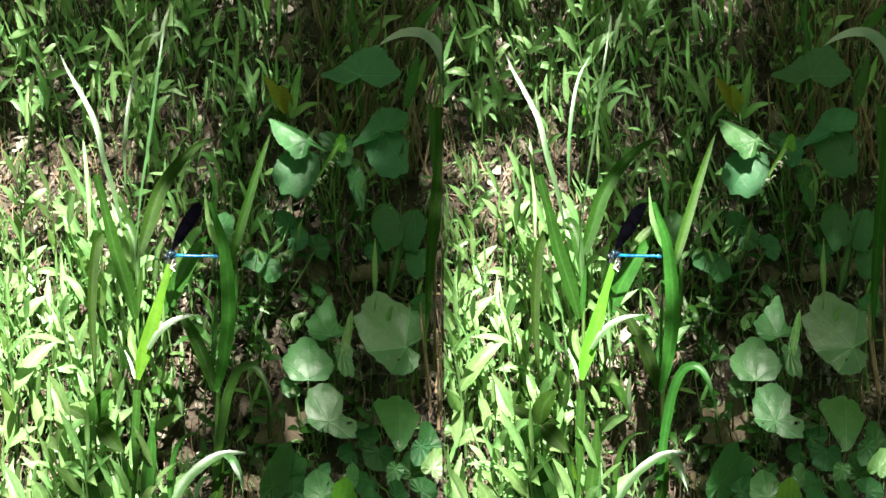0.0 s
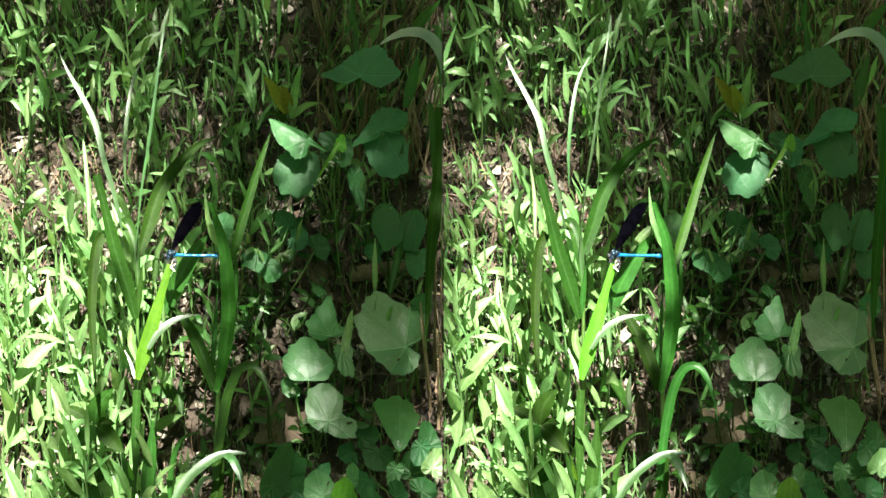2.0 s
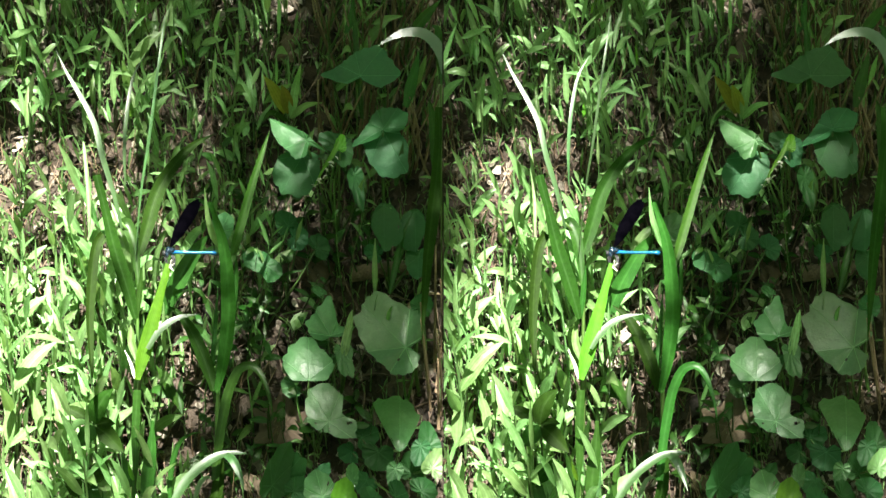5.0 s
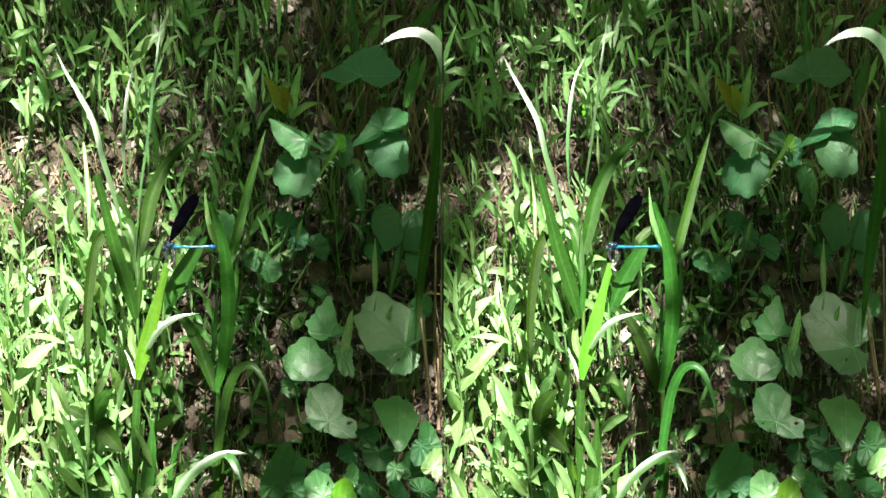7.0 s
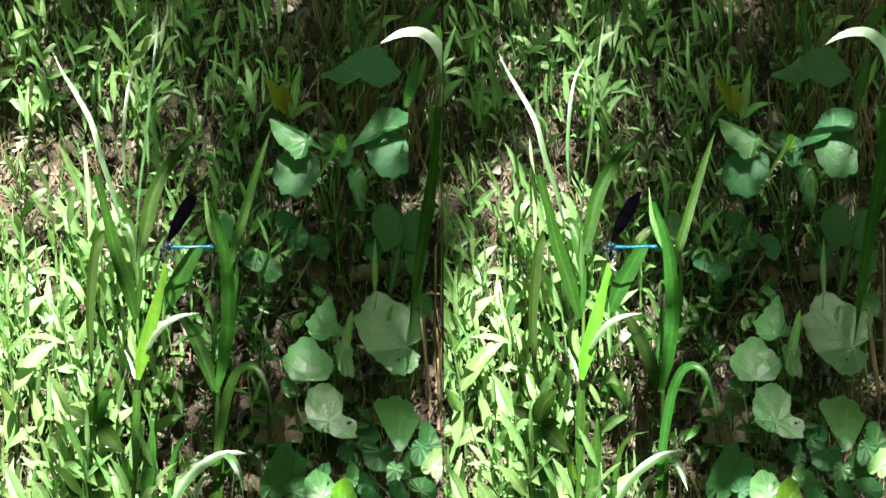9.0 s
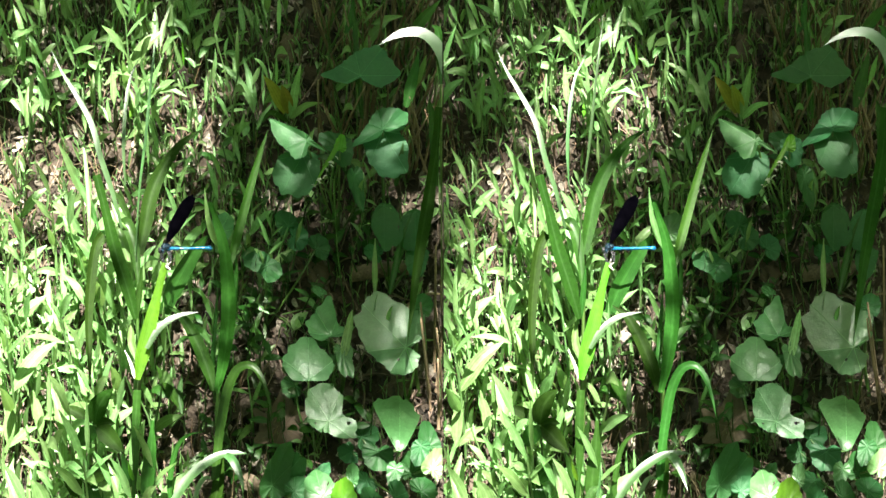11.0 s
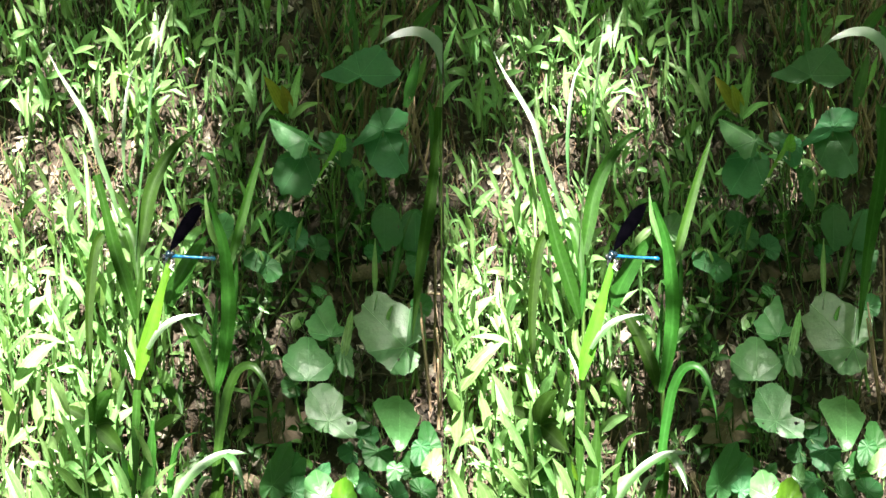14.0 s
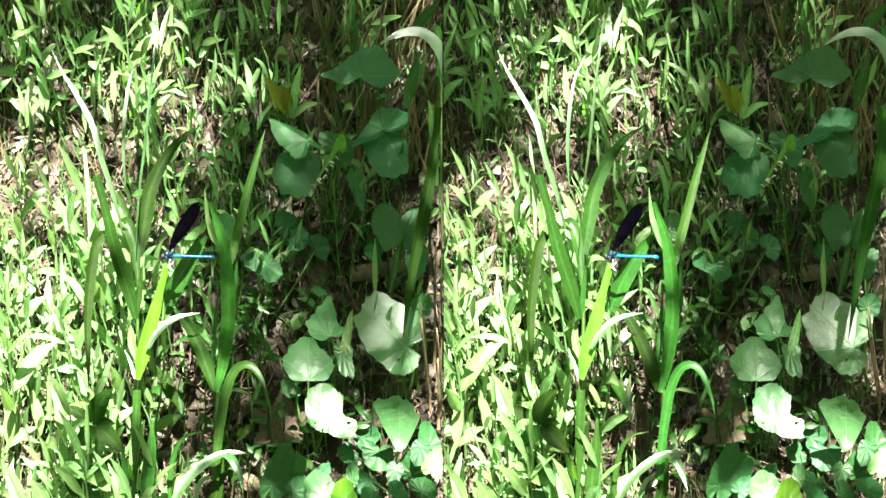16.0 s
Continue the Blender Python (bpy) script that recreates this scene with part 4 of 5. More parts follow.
def shoots(st):
    shoot(st, (-7.06, 8.25), (([(-7.11, 9.89), (-7.57, 10.46), (-8.22, 10.71)], 0.397), ([(-7.06, 9.95), (-6.72, 10.57), (-6.23, 11.08)], 0.453), ([(-7.11, 10.37), (-7.17, 10.94), (-7.20, 11.42)], 0.142)), 1)
    shoot(st, (-9.92, 5.84), (([(-9.92, 6.69), (-10.03, 7.54), (-10.23, 8.25)], 0.312), ([(-10.03, 6.89), (-10.49, 7.45), (-11.11, 7.48)], 0.340), ([(-9.55, 6.69), (-9.35, 7.11), (-9.01, 7.31)], 0.368)), 2)
    shoot(st, (-8.90, 5.84), (([(-8.98, 6.97), (-9.01, 7.96), (-9.29, 8.95)], 0.368), ([(-9.07, 7.11), (-9.41, 7.54), (-9.83, 7.62)], 0.312), ([(-8.78, 6.91), (-8.73, 7.54), (-8.59, 8.19)], 0.283), ([(-8.90, 6.40), (-9.12, 6.69), (-9.35, 6.83)], 0.227)), 3)
    shoot(st, (-5.30, 5.84), (([(-5.38, 7.25), (-5.44, 8.25), (-5.50, 9.61)], 0.368), ([(-5.67, 6.40), (-5.95, 6.97), (-6.21, 7.31)], 0.227), ([(-5.55, 6.40), (-5.70, 7.11), (-5.72, 7.62)], 0.198)), 4)
    shoot(st, (-3.06, 8.25), (([(-3.23, 10.09), (-3.34, 11.22), (-3.29, 12.21)], 0.397), ([(-3.06, 10.09), (-2.89, 11.22), (-2.58, 12.16)], 0.312), ([(-2.95, 9.80), (-2.61, 10.46), (-2.07, 10.74)], 0.312), ([(-1.98, 9.10), (-2.18, 9.80), (-2.44, 10.57)], 0.255), ([(-1.90, 9.24), (-1.93, 9.80), (-1.98, 10.37)], 0.142)), 5, {4: FRESH})
    shoot(st, (-1.59, 8.67), (([(-1.59, 11.36), (-1.64, 12.07), (-1.90, 12.72)], 0.397), ([(-1.64, 10.74), (-1.98, 11.22), (-2.44, 11.59)], 0.283), ([(-1.53, 11.59), (-1.25, 12.16), (-0.77, 12.50)], 0.198)), 6)
    shoot(st, (-1.19, 8.53), (([(-1.28, 9.95), (-1.19, 10.46), (-0.91, 10.88)], 0.368), ([(-1.02, 10.23), (-0.48, 10.46), (0.17, 10.51)], 0.453), ([(-1.11, 9.61), (-0.85, 10.00), (-0.57, 10.12)], 0.397), ([(-1.33, 9.10), (-1.56, 9.44), (-1.87, 9.58)], 0.312)), 7)
    shoot(st, (1.19, 8.81), (([(1.11, 10.80), (0.99, 11.79), (0.85, 12.64)], 0.368), ([(1.59, 11.08), (1.36, 11.79), (1.02, 12.36)], 0.312), ([(1.36, 10.23), (1.13, 10.34), (0.57, 10.17)], 0.227)), 8)
    shoot(st, (1.70, 5.55), (([(1.62, 6.83), (1.47, 8.25), (1.08, 9.66)], 0.510), ([(1.56, 6.97), (1.28, 7.82), (0.37, 8.95), (-0.74, 9.52)], 0.425), ([(1.79, 5.98), (2.07, 6.69), (2.92, 7.68)], 0.255), ([(1.59, 8.25), (1.79, 8.81), (1.98, 9.24)], 0.340)), 9)
    shoot(st, (-7.76, 0.03), (([(-7.82, 1.50), (-8.05, 1.96), (-8.61, 2.24)], 0.312), ([(-7.85, 1.59), (-8.10, 2.30), (-8.42, 2.72)], 0.283), ([(-7.76, 1.59), (-7.59, 1.87), (-7.31, 1.96)], 0.368), ([(-7.71, 2.15), (-7.79, 2.86), (-8.02, 3.85)], 0.283), ([(-7.14, 3.66), (-7.57, 4.05), (-8.33, 4.00)], 0.368), ([(-7.48, 2.01), (-7.20, 2.58), (-6.86, 3.00)], 0.368), ([(-7.71, 0.82), (-7.42, 1.11), (-6.97, 1.22)], 0.397)), 10)
    shoot(st, (-6.57, -0.26), (([(-6.57, 0.45), (-6.52, 1.45), (-6.23, 2.44)], 0.368), ([(-6.86, 0.26), (-7.14, 0.45), (-7.59, 0.26)], 0.397)), 11)
    shoot(st, (-10.85, -0.40), (([(-10.88, 0.03), (-10.83, 0.88), (-10.68, 1.59)], 0.283), ([(-10.83, 0.03), (-10.40, 0.37), (-9.86, 0.51)], 0.368)), 12)
    shoot(st, (-9.55, -3.51), (([(-9.52, -2.24), (-9.69, -1.39), (-10.03, -0.68)], 0.283), ([(-9.55, -2.24), (-9.35, -1.90), (-9.04, -1.62)], 0.312), ([(-9.92, -2.07), (-10.32, -1.53), (-10.97, -1.11)], 0.708), ([(-9.63, -2.95), (-9.97, -2.58), (-10.40, -2.66)], 0.283)), 13)
    shoot(st, (-8.50, -4.93), (([(-8.56, -4.22), (-8.73, -2.81), (-8.73, -1.25)], 0.482), ([(-8.16, -2.95), (-7.93, -1.96), (-8.05, -0.26)], 0.425), ([(-8.27, -2.95), (-7.57, -2.38), (-6.91, -1.90)], 0.567), ([(-7.99, -4.22), (-7.71, -3.51), (-7.20, -3.03)], 0.482), ([(-8.61, -4.22), (-8.90, -3.66), (-9.27, -3.23)], 0.283), ([(-7.93, -4.65), (-6.86, -4.22), (-6.06, -4.65)], 0.567)), 14)
    shoot(st, (-6.57, -7.34), (([(-5.95, -6.43), (-6.29, -5.50), (-6.63, -4.79)], 0.340), ([(-6.80, -6.21), (-7.08, -5.36), (-7.42, -4.65)], 0.283), ([(-8.27, -6.21), (-8.56, -7.06), (-8.84, -7.91)], 0.227)), 15)
    shoot(st, (-10.26, -11.02), (([(-10.68, -9.89), (-10.60, -8.47), (-10.26, -7.06)], 0.623), ([(-9.07, -9.32), (-9.18, -8.19), (-9.46, -7.06)], 0.538), ([(-10.68, -9.95), (-9.83, -9.18), (-9.18, -8.90)], 0.425), ([(-10.83, -12.16), (-10.68, -11.31), (-10.40, -10.17)], 0.482)), 16)
    shoot(st, (-10.54, -6.77), (([(-10.49, -5.92), (-10.83, -4.51), (-11.22, -3.23)], 0.623), ([(-10.26, -5.92), (-9.69, -5.07), (-9.07, -3.80)], 0.397), ([(-9.97, -7.06), (-9.69, -6.21), (-9.52, -5.64)], 0.397)), 17)
    shoot(st, (-5.44, -9.46), (([(-5.87, -8.53), (-5.53, -7.68), (-4.99, -8.61)], 0.397), ([(-5.30, -7.34), (-5.02, -7.68), (-4.59, -8.02)], 0.312)), 18)
    shoot(st, (-4.22, -3.37), (([(-4.22, -1.33), (-3.68, -0.99), (-2.89, -1.25)], 0.340), ([(-4.22, -2.30), (-3.80, -2.04), (-3.20, -2.27)], 0.312), ([(-4.36, -1.53), (-4.53, -1.05), (-4.87, -0.60)], 0.255)), 19)
    shoot(st, (-5.67, -4.51), (([(-5.72, -2.95), (-6.01, -2.47), (-6.23, -2.01)], 0.255), ([(-5.67, -2.95), (-5.78, -2.24), (-6.01, -1.67)], 0.227), ([(-5.36, -2.24), (-5.72, -1.81), (-6.06, -1.67)], 0.312), ([(-5.02, -2.81), (-5.21, -1.96), (-5.36, -1.11)], 0.227)), 20)
    shoot(st, (-3.57, 5.70), (([(-4.02, 7.82), (-3.60, 8.53), (-2.98, 8.87)], 0.567), ([(-3.51, 7.82), (-2.61, 8.02), (-1.70, 7.62)], 0.425), ([(-3.17, 7.96), (-2.75, 8.30), (-2.32, 8.47)], 0.425), ([(-3.17, 6.69), (-3.26, 7.11), (-3.34, 7.62)], 0.227), ([(-4.59, 6.60), (-4.31, 7.40), (-3.97, 7.82)], 0.425), ([(-3.80, 6.97), (-4.02, 7.54), (-4.17, 8.02)], 0.255)), 21, {4: FRESH})
    shoot(st, (0.91, 3.71), (([(0.57, 4.42), (0.23, 4.79), (-0.34, 4.85)], 0.538), ([(0.94, 4.28), (0.65, 5.27), (-0.11, 5.92)], 0.283), ([(1.13, 5.64), (1.22, 6.12), (0.60, 6.15)], 0.425)), 22)
    shoot(st, (-4.59, 9.95), (([(-4.31, 11.36), (-4.87, 12.21), (-5.58, 11.76)], 0.255), ([(-4.25, 11.79), (-4.08, 12.21), (-3.88, 12.64)], 0.227), ([(-4.36, 9.80), (-4.42, 10.37), (-4.48, 10.80)], 0.255)), 23, {1: FRESH})
    shoot(st, (-10.03, 8.95), (([(-10.09, 9.80), (-10.26, 10.51), (-10.49, 11.14)], 0.425), ([(-10.26, 9.80), (-10.68, 10.23), (-11.11, 10.46)], 0.255), ([(-9.27, 9.80), (-9.55, 10.51), (-9.92, 11.02)], 0.397), ([(-9.97, 9.72), (-10.54, 9.72), (-11.11, 9.32)], 0.198)), 24)
    shoot(st, (-8.27, 9.95), (([(-7.76, 11.51), (-7.88, 12.21), (-7.99, 12.78)], 0.510), ([(-8.95, 11.65), (-9.55, 12.07), (-10.03, 12.27)], 0.312), ([(-8.84, 11.22), (-8.95, 12.07), (-9.01, 12.72)], 0.397)), 25)
    shoot(st, (2.78, -3.37), (([(2.38, -3.23), (1.81, -2.81), (1.93, -2.24)], 0.283), ([(3.63, -4.08), (3.91, -3.51), (4.34, -3.15)], 0.737), ([(4.76, -2.95), (4.34, -2.58), (3.80, -2.47)], 0.397)), 26)
    shoot(st, (-2.61, -9.04), (([(-2.18, -7.91), (-2.75, -6.77), (-3.32, -5.78)], 0.680), ([(-1.98, -8.33), (-2.10, -7.34), (-1.98, -6.21)], 0.397), ([(-2.61, -7.48), (-3.17, -7.06), (-3.68, -7.20)], 0.510)), 27, {0: BLADE, 1: BLADE, 2: BLADE})


# ---- dead leaves, twigs, dry stalks ----
def scrap(rnd, c, size, up):
    """A curled fragment of dead leaf."""
    a = rnd.uniform(0, 6.28)
    e = Vector((math.cos(a) * 0.7, math.sin(a), SLOPE * math.sin(a)))
    n = (up + Vector((rnd.uniform(-1.1, 1.1), rnd.uniform(-1.1, 1.1), 0))).normalized()
    e = (e - n * e.dot(n)).normalized()
    s = n.cross(e)
    verts, faces, uvs = [], [], []
    curl = rnd.uniform(-0.5, 0.7)
    wid = rnd.uniform(0.10, 0.42)
    for i in range(6):
        t = i / 5
        w = size * wid * (math.sin(math.pi * min(0.97, t * 0.9 + 0.08)) ** 0.7) * rnd.uniform(0.55, 1.25)
        for q in (-1, 0, 1):
            verts.append(c + e * (size * (t - 0.5)) + s * (w * q) + n * (curl * size * ((t - 0.5) ** 2 + 0.35 * q * q * wid) + rnd.uniform(0, 0.0008)))
            uvs.append((q, t))
    for i in range(5):
        for q in range(2):
            k = i * 3 + q
            faces.append((k, k + 1, k + 4, k + 3))
    return verts, faces, uvs


def litter(st):
    rnd = random.Random(5)
    up = Vector((0, -SLOPE, 1)).normalized()
    bits = []
    for _ in range(6500):
        u, v = rnd.uniform(-13, 12), rnd.uniform(-19, 15)
        bits.append(scrap(rnd, on_bank(u, v, rnd.uniform(0.0, 0.004)), rnd.choice((0.003, 0.003, 0.004, 0.004, 0.005, 0.006, 0.007, 0.010)), up))
    for _ in range(140):
        u, v = rnd.uniform(-11, 11), rnd.uniform(-16, 13)
        bits.append(scrap(rnd, on_bank(u, v, rnd.uniform(0.001, 0.004)), rnd.uniform(0.010, 0.016), up))
    ob = new("leaf_litter", mesh_of("leaf_litter", *joined(*bits), LITTER, st, on_bank(0, 0), smooth=False))
    ob.location = st.put(on_bank(0, 0))
    tagged(ob, "curled brown dead leaf fragments covering the soil", "leaf litter", kind="stuff")
    sticks = []
    for _ in range(520):
        u, v = rnd.uniform(-12, 11.4), rnd.uniform(-18, 15)
        a = on_bank(u, v, 0.001)
        q = rnd.uniform(0, 6.28)
        b = a + Vector((math.cos(q) * 0.6, math.sin(q), SLOPE * math.sin(q) + rnd.uniform(0, 0.4))) * rnd.uniform(0.008, 0.04)
        sticks.append(tube(spline([a, (a + b) / 2 + Vector((rnd.uniform(-0.003, 0.003), 0, 0.003)), b], 5), rnd.uniform(0.0003, 0.0007), 0.0003, 5))
    ob = new("fallen_twigs", mesh_of("fallen_twigs", *joined(*sticks), TWIG, st, on_bank(0, 0)))
    ob.location = st.put(on_bank(0, 0))
    tagged(ob, "thin brown twigs scattered over the litter", "twigs", kind="stuff")
    stems = []
    for _ in range(420):
        u, v = rnd.uniform(-12.4, 2.5), rnd.uniform(-18, 14)
        a = on_bank(u, v, -0.002)
        h = rnd.uniform(0.012, 0.04)
        b = a + Vector((rnd.uniform(-0.35, 0.35) * h, rnd.uniform(-0.4, 0.2) * h, h))
        stems.append(tube(spline([a, (a + b) / 2 + Vector((rnd.uniform(-0.002, 0.002), 0, 0)), b], 4), rnd.uniform(0.0003, 0.0006), 0.0002, 5, cap=False))
    for _ in range(130):
        u, v = rnd.uniform(-12, -2.5), rnd.gauss(2.2, 2.6)
        a = on_bank(u, v, rnd.uniform(0.001, 0.006))
        q = rnd.uniform(0, 6.28)
        b = a + Vector((math.cos(q) * 0.64, math.sin(q), SLOPE * math.sin(q) + rnd.uniform(-0.1, 0.5))) * rnd.uniform(0.006, 0.022)
        stems.append(tube(spline([a, (a + b) / 2 + Vector((rnd.uniform(-0.002, 0.002), 0, 0.002)), b], 4), rnd.uniform(0.0002, 0.0004), 0.0002, 5, cap=False))
    ob = new("dry_stems", mesh_of("dry_stems", *joined(*stems), STRAW, st, on_bank(0, 0)))
    ob.location = st.put(on_bank(0, 0))
    tagged(ob, "thin straw-coloured dry stems between the seedlings", "dry stems", kind="stuff")
    # low green growth between the dead leaves
    for _ in range(150):
        u, v = rnd.uniform(-1.5, 7.5), rnd.uniform(-12, 4)
        if u > 3.4 and -12 < v < -2 and rnd.random() < 0.6:
            continue
        a = on_bank(u, v, -0.002)
        h = rnd.uniform(0.012, 0.05)
        b = a + Vector((rnd.uniform(-0.25, 0.25) * h, rnd.uniform(-0.4, 0.1) * h, h))
        ob = thing("sprig", st, a, "thin dark green sprig with small leaves between dead leaves", "sprig", "sprigs between the dead leaves")
        part("stem", tube(spline([a, (a + b) / 2 + Vector((rnd.uniform(-0.003, 0.003), 0, 0)), b], 5), rnd.uniform(0.0004, 0.0007), 0.0003, 5, cap=False), BLADE, ob, st, a, a)
        for _ in range(rnd.randint(1, 3)):
            q = rnd.uniform(0, 6.28)
            f = a.lerp(b, rnd.uniform(0.6, 1.0))
            e = Vector((0.64 * math.cos(q), 0.7 * math.sin(q), rnd.uniform(0.0, 0.8))).normalized() * rnd.uniform(0.006, 0.014)
            part("leaf", ribbon(spline([f, f + e * 0.5, f + e - Vector((0, 0, 0.002))], 6), rnd.uniform(0.0018, 0.0045), (up + TO_EYE).normalized(), base=0.1, fold=0.2, seed=1), BLADE, ob, st, a, a)
    # large dead leaves
    c = (3.05, -8.9)
    fall = (ground_d(c[1] + 1) - ground_d(c[1])) * 100 * 0.8
    sh = broad_leaf(c, (1.9, 1.2, 1.75, 1.2, 1.5, 0.8, 1.1, 0.9, 1.6, 1.1, 1.65, 1.1), ground_d(c[1]) - 0.012, tilt=(0.1, fall), cup=0.12, pleat=0.16, seed=8, holes=2)
    part_thing(st, "dead_leaf", sh, BROWN_LEAF, on_bank(*c), "large lobed brown dead leaf with curled edges", "dead leaf", "large dead leaves")
    for c, tip, w, lift in (((3.20, 9.38), (3.75, 10.6), 0.9, 0.006), ((1.79, -12.44), (2.21, -11.93), 1.700, 0.006),
                            ((-0.20, 3.15), (2.21, 1.59), 1.134, 0.004), ((4.34, -0.82), (5.33, -2.24), 1.700, 0.004), ((-6.01, -4.22), (-6.06, -3.37), 0.737, 0.01), ((9.07, -7.34), (8.44, -6.49), 1.700, 0.004)):
        a, b = on_bank(*c, lift), on_bank(*tip, lift * 1.6)
        sh = heart(a, b - a, (b - a).length, cm(w) * 1.1, (up + TO_EYE).normalized(), cup=-0.25, seed=int(c[0] * 10) % 97 + 3, crinkle=0.05, ragged=0.24)
        part_thing(st, "dead_leaf", sh, BROWN_LEAF, a, "large curled brown dead leaf on the litter", "dead leaf", "large dead leaves")
    # a fallen stick and a reddish twig
    part_thing(st, "fallen_stick", tube(spline([on_bank(*(6.46, -1.67), 0.006), on_bank(*(8.16, -1.50), 0.007), on_bank(*(9.86, -1.28), 0.006)], 10), 0.0048, 0.004, 9), TWIG, on_bank(*(8.16, -1.50)),
               "dark rotting stick lying across the bank", "stick")
    d = 1.37
    part_thing(st, "dry_twig", tube(course([(9.35, -2.81), (9.80, -2.47), (10.43, -2.24), (11.11, -2.27)], d, d, 10), 0.0009, 0.0006, 6), STRAW, at(*(9.35, -2.81), d), "reddish dry twig caught between the stalks", "twig")
    # dry stalks of last year
    base = on_bank(*(7.31, 6.26))
    ob = thing("dry_grass", st, base, "brown dry grass stalks of last year", "dry grass")
    for i in range(150):
        u0, v0 = rnd.uniform(4.76, 11.05), rnd.uniform(3.15, 11.36)
        a = on_bank(u0, v0, -0.002)
        h = rnd.uniform(0.03, 0.085)
        b = a + Vector((rnd.uniform(-0.3, 0.3) * h, rnd.uniform(-0.5, 0.1) * h, h))
        part("dry_stalk", tube(spline([a, (a + b) / 2 + Vector((rnd.uniform(-0.004, 0.004), 0, 0)), b], 5), 0.0009, 0.0004, 5), STRAW if i % 3 else CULM, ob, st, base, base)
    base = on_bank(*(10.57, -8.47))
    ob = thing("dry_grass", st, base, "brown dry grass stalks at the edge of the tall grass", "dry grass")
    for i in range(16):
        u0, v0 = rnd.uniform(10.5, 11.3), rnd.uniform(-9.04, -4.51)
        a = on_bank(u0, v0, -0.002)
        h = rnd.uniform(0.05, 0.09)
        b = a + Vector((rnd.uniform(-0.15, 0.15) * h, rnd.uniform(-0.4, 0.1) * h, h))
        part("dry_stalk", tube(spline([a, (a + b) / 2, b], 5), 0.0009, 0.0005, 5), STRAW, ob, st, base, base)
    # yellowing pair of leaves
    base = on_bank(*(3.20, 6.40))
    ob = thing("yellowing_plant", st, base, "small plant with yellowing leaves and a green one", "plant")
    for i, (pts, w, mat) in enumerate((([(3.20, 6.83), (2.64, 7.96), (2.10, 8.70)], 0.680, YELLOWED), ([(3.40, 6.83), (3.20, 7.68), (3.00, 8.25)], 0.680, YELLOWED), ([(3.49, 6.55), (3.68, 7.96), (4.00, 9.32)], 0.510, SEEDLING),
                                       ([(3.34, 6.40), (2.49, 6.83), (1.98, 6.26)], 0.340, BLADE), ([(3.49, 6.55), (4.19, 7.17), (5.10, 7.34)], 0.397, SEEDLING))):
        part("leaf", ribbon(course(pts, 1.41, 1.39, 10), cm(w), TO_EYE, base=0.4, seed=i), mat, ob, st, base, base)


# ---- branches added overhead, out of view, for shade ----
def under_sun(st, u, v, d):
    """Where the shadow of the point u, v at the distance d falls on the bank of that stretch."""
    p = at(u, v, d)
    k = (p.z - bank(p.y)) / (SUN.z - SLOPE * SUN.y)
    q = p - (SUN - SIDE * (st.lean * SUN.dot(AHEAD))) * k - EYE
    w = q.dot(AHEAD)
    return q.x / w * NEAR * 100, q.dot(UP) / w * NEAR * 100


# shifts of the added branches, set to change the shade: seconds, cm to the right, cm up the bank
CANOPY = {"low_branch": ((0, 0, 0), (4, 0.0, 0.1), (6.5, 0.05, 0.4), (9, 0.05, 0.5), (11.5, 0.1, 0.7), (13.5, 0.05, 0.6), (16, 0.1, 0.8)),
          "middle_branch": ((0, 0, 0), (4, 0.1, 0), (6.5, 1.5, 0.8), (9, 1.2, 0.8), (11.5, 2.0, 7.5), (13.5, 1.5, 7.0), (16, 2.0, 11.5)),
          "right_branch": ((0, 0, 0), (4, 0.1, 0.1), (6.5, 1.5, 1.0), (8.5, 1.4, 1.0), (9, 0.9, 0.6), (11.5, 0.2, 0.2), (13.5, 0.3, 0.8), (14.5, 0.4, 7.5), (15.2, 0.5, 12.5), (16, 0.4, 10.5)),
          "edge_branch": ((0, 0, 0), (4, 0.2, 0.2), (6.5, 4.0, 4.5), (9, 4.2, 5.0), (13.5, 4.2, 5.5), (16, 4.5, 6.0)),
          "high_branch": ((0, 0, 0), (4, -0.1, 0.3), (6.5, -0.5, 3.2), (9, -0.6, 4.0), (11.5, -1.0, 6.6), (13.5, -0.9, 6.0), (16, -1.2, 8.6))}
# leaves kept in the sun by leaving out branch leaves over them: place, cm round it, from, to; the high twigs still veil
# some
CLEAR = ((9.9, 10.6, 1.31, 0.4, 6, 13.5), (9.2, 10.8, 1.305, 0.4, 6, 13.5), (10.6, 10.1, 1.31, 0.4, 6, 13.5), (8.5, 10.5, 1.30, 0.3, 6, 13.5), (1.5, 3.0, 1.28, 0.5, 0, 16), (2.1, 4.9, 1.288, 0.4, 0, 16),
         (-3.0, 10.2, 1.295, 0.5, 0, 16), (-3.4, 7.0, 1.28, 0.5, 0, 16), (-3.8, 4.5, 1.275, 0.5, 0, 16), (-4.3, 8.7, 1.285, 0.5, 0, 16), (-4.7, 6.5, 1.275, 0.5, 0, 16), (-7.1, 8.0, 1.285, 0.6, 0, 16),
         (-6.3, 6.3, 1.275, 0.5, 0, 16), (3.6, 5.3, 1.36, 0.5, 0, 4.2), (3.6, 5.3, 1.36, 0.5, 10, 13.5))
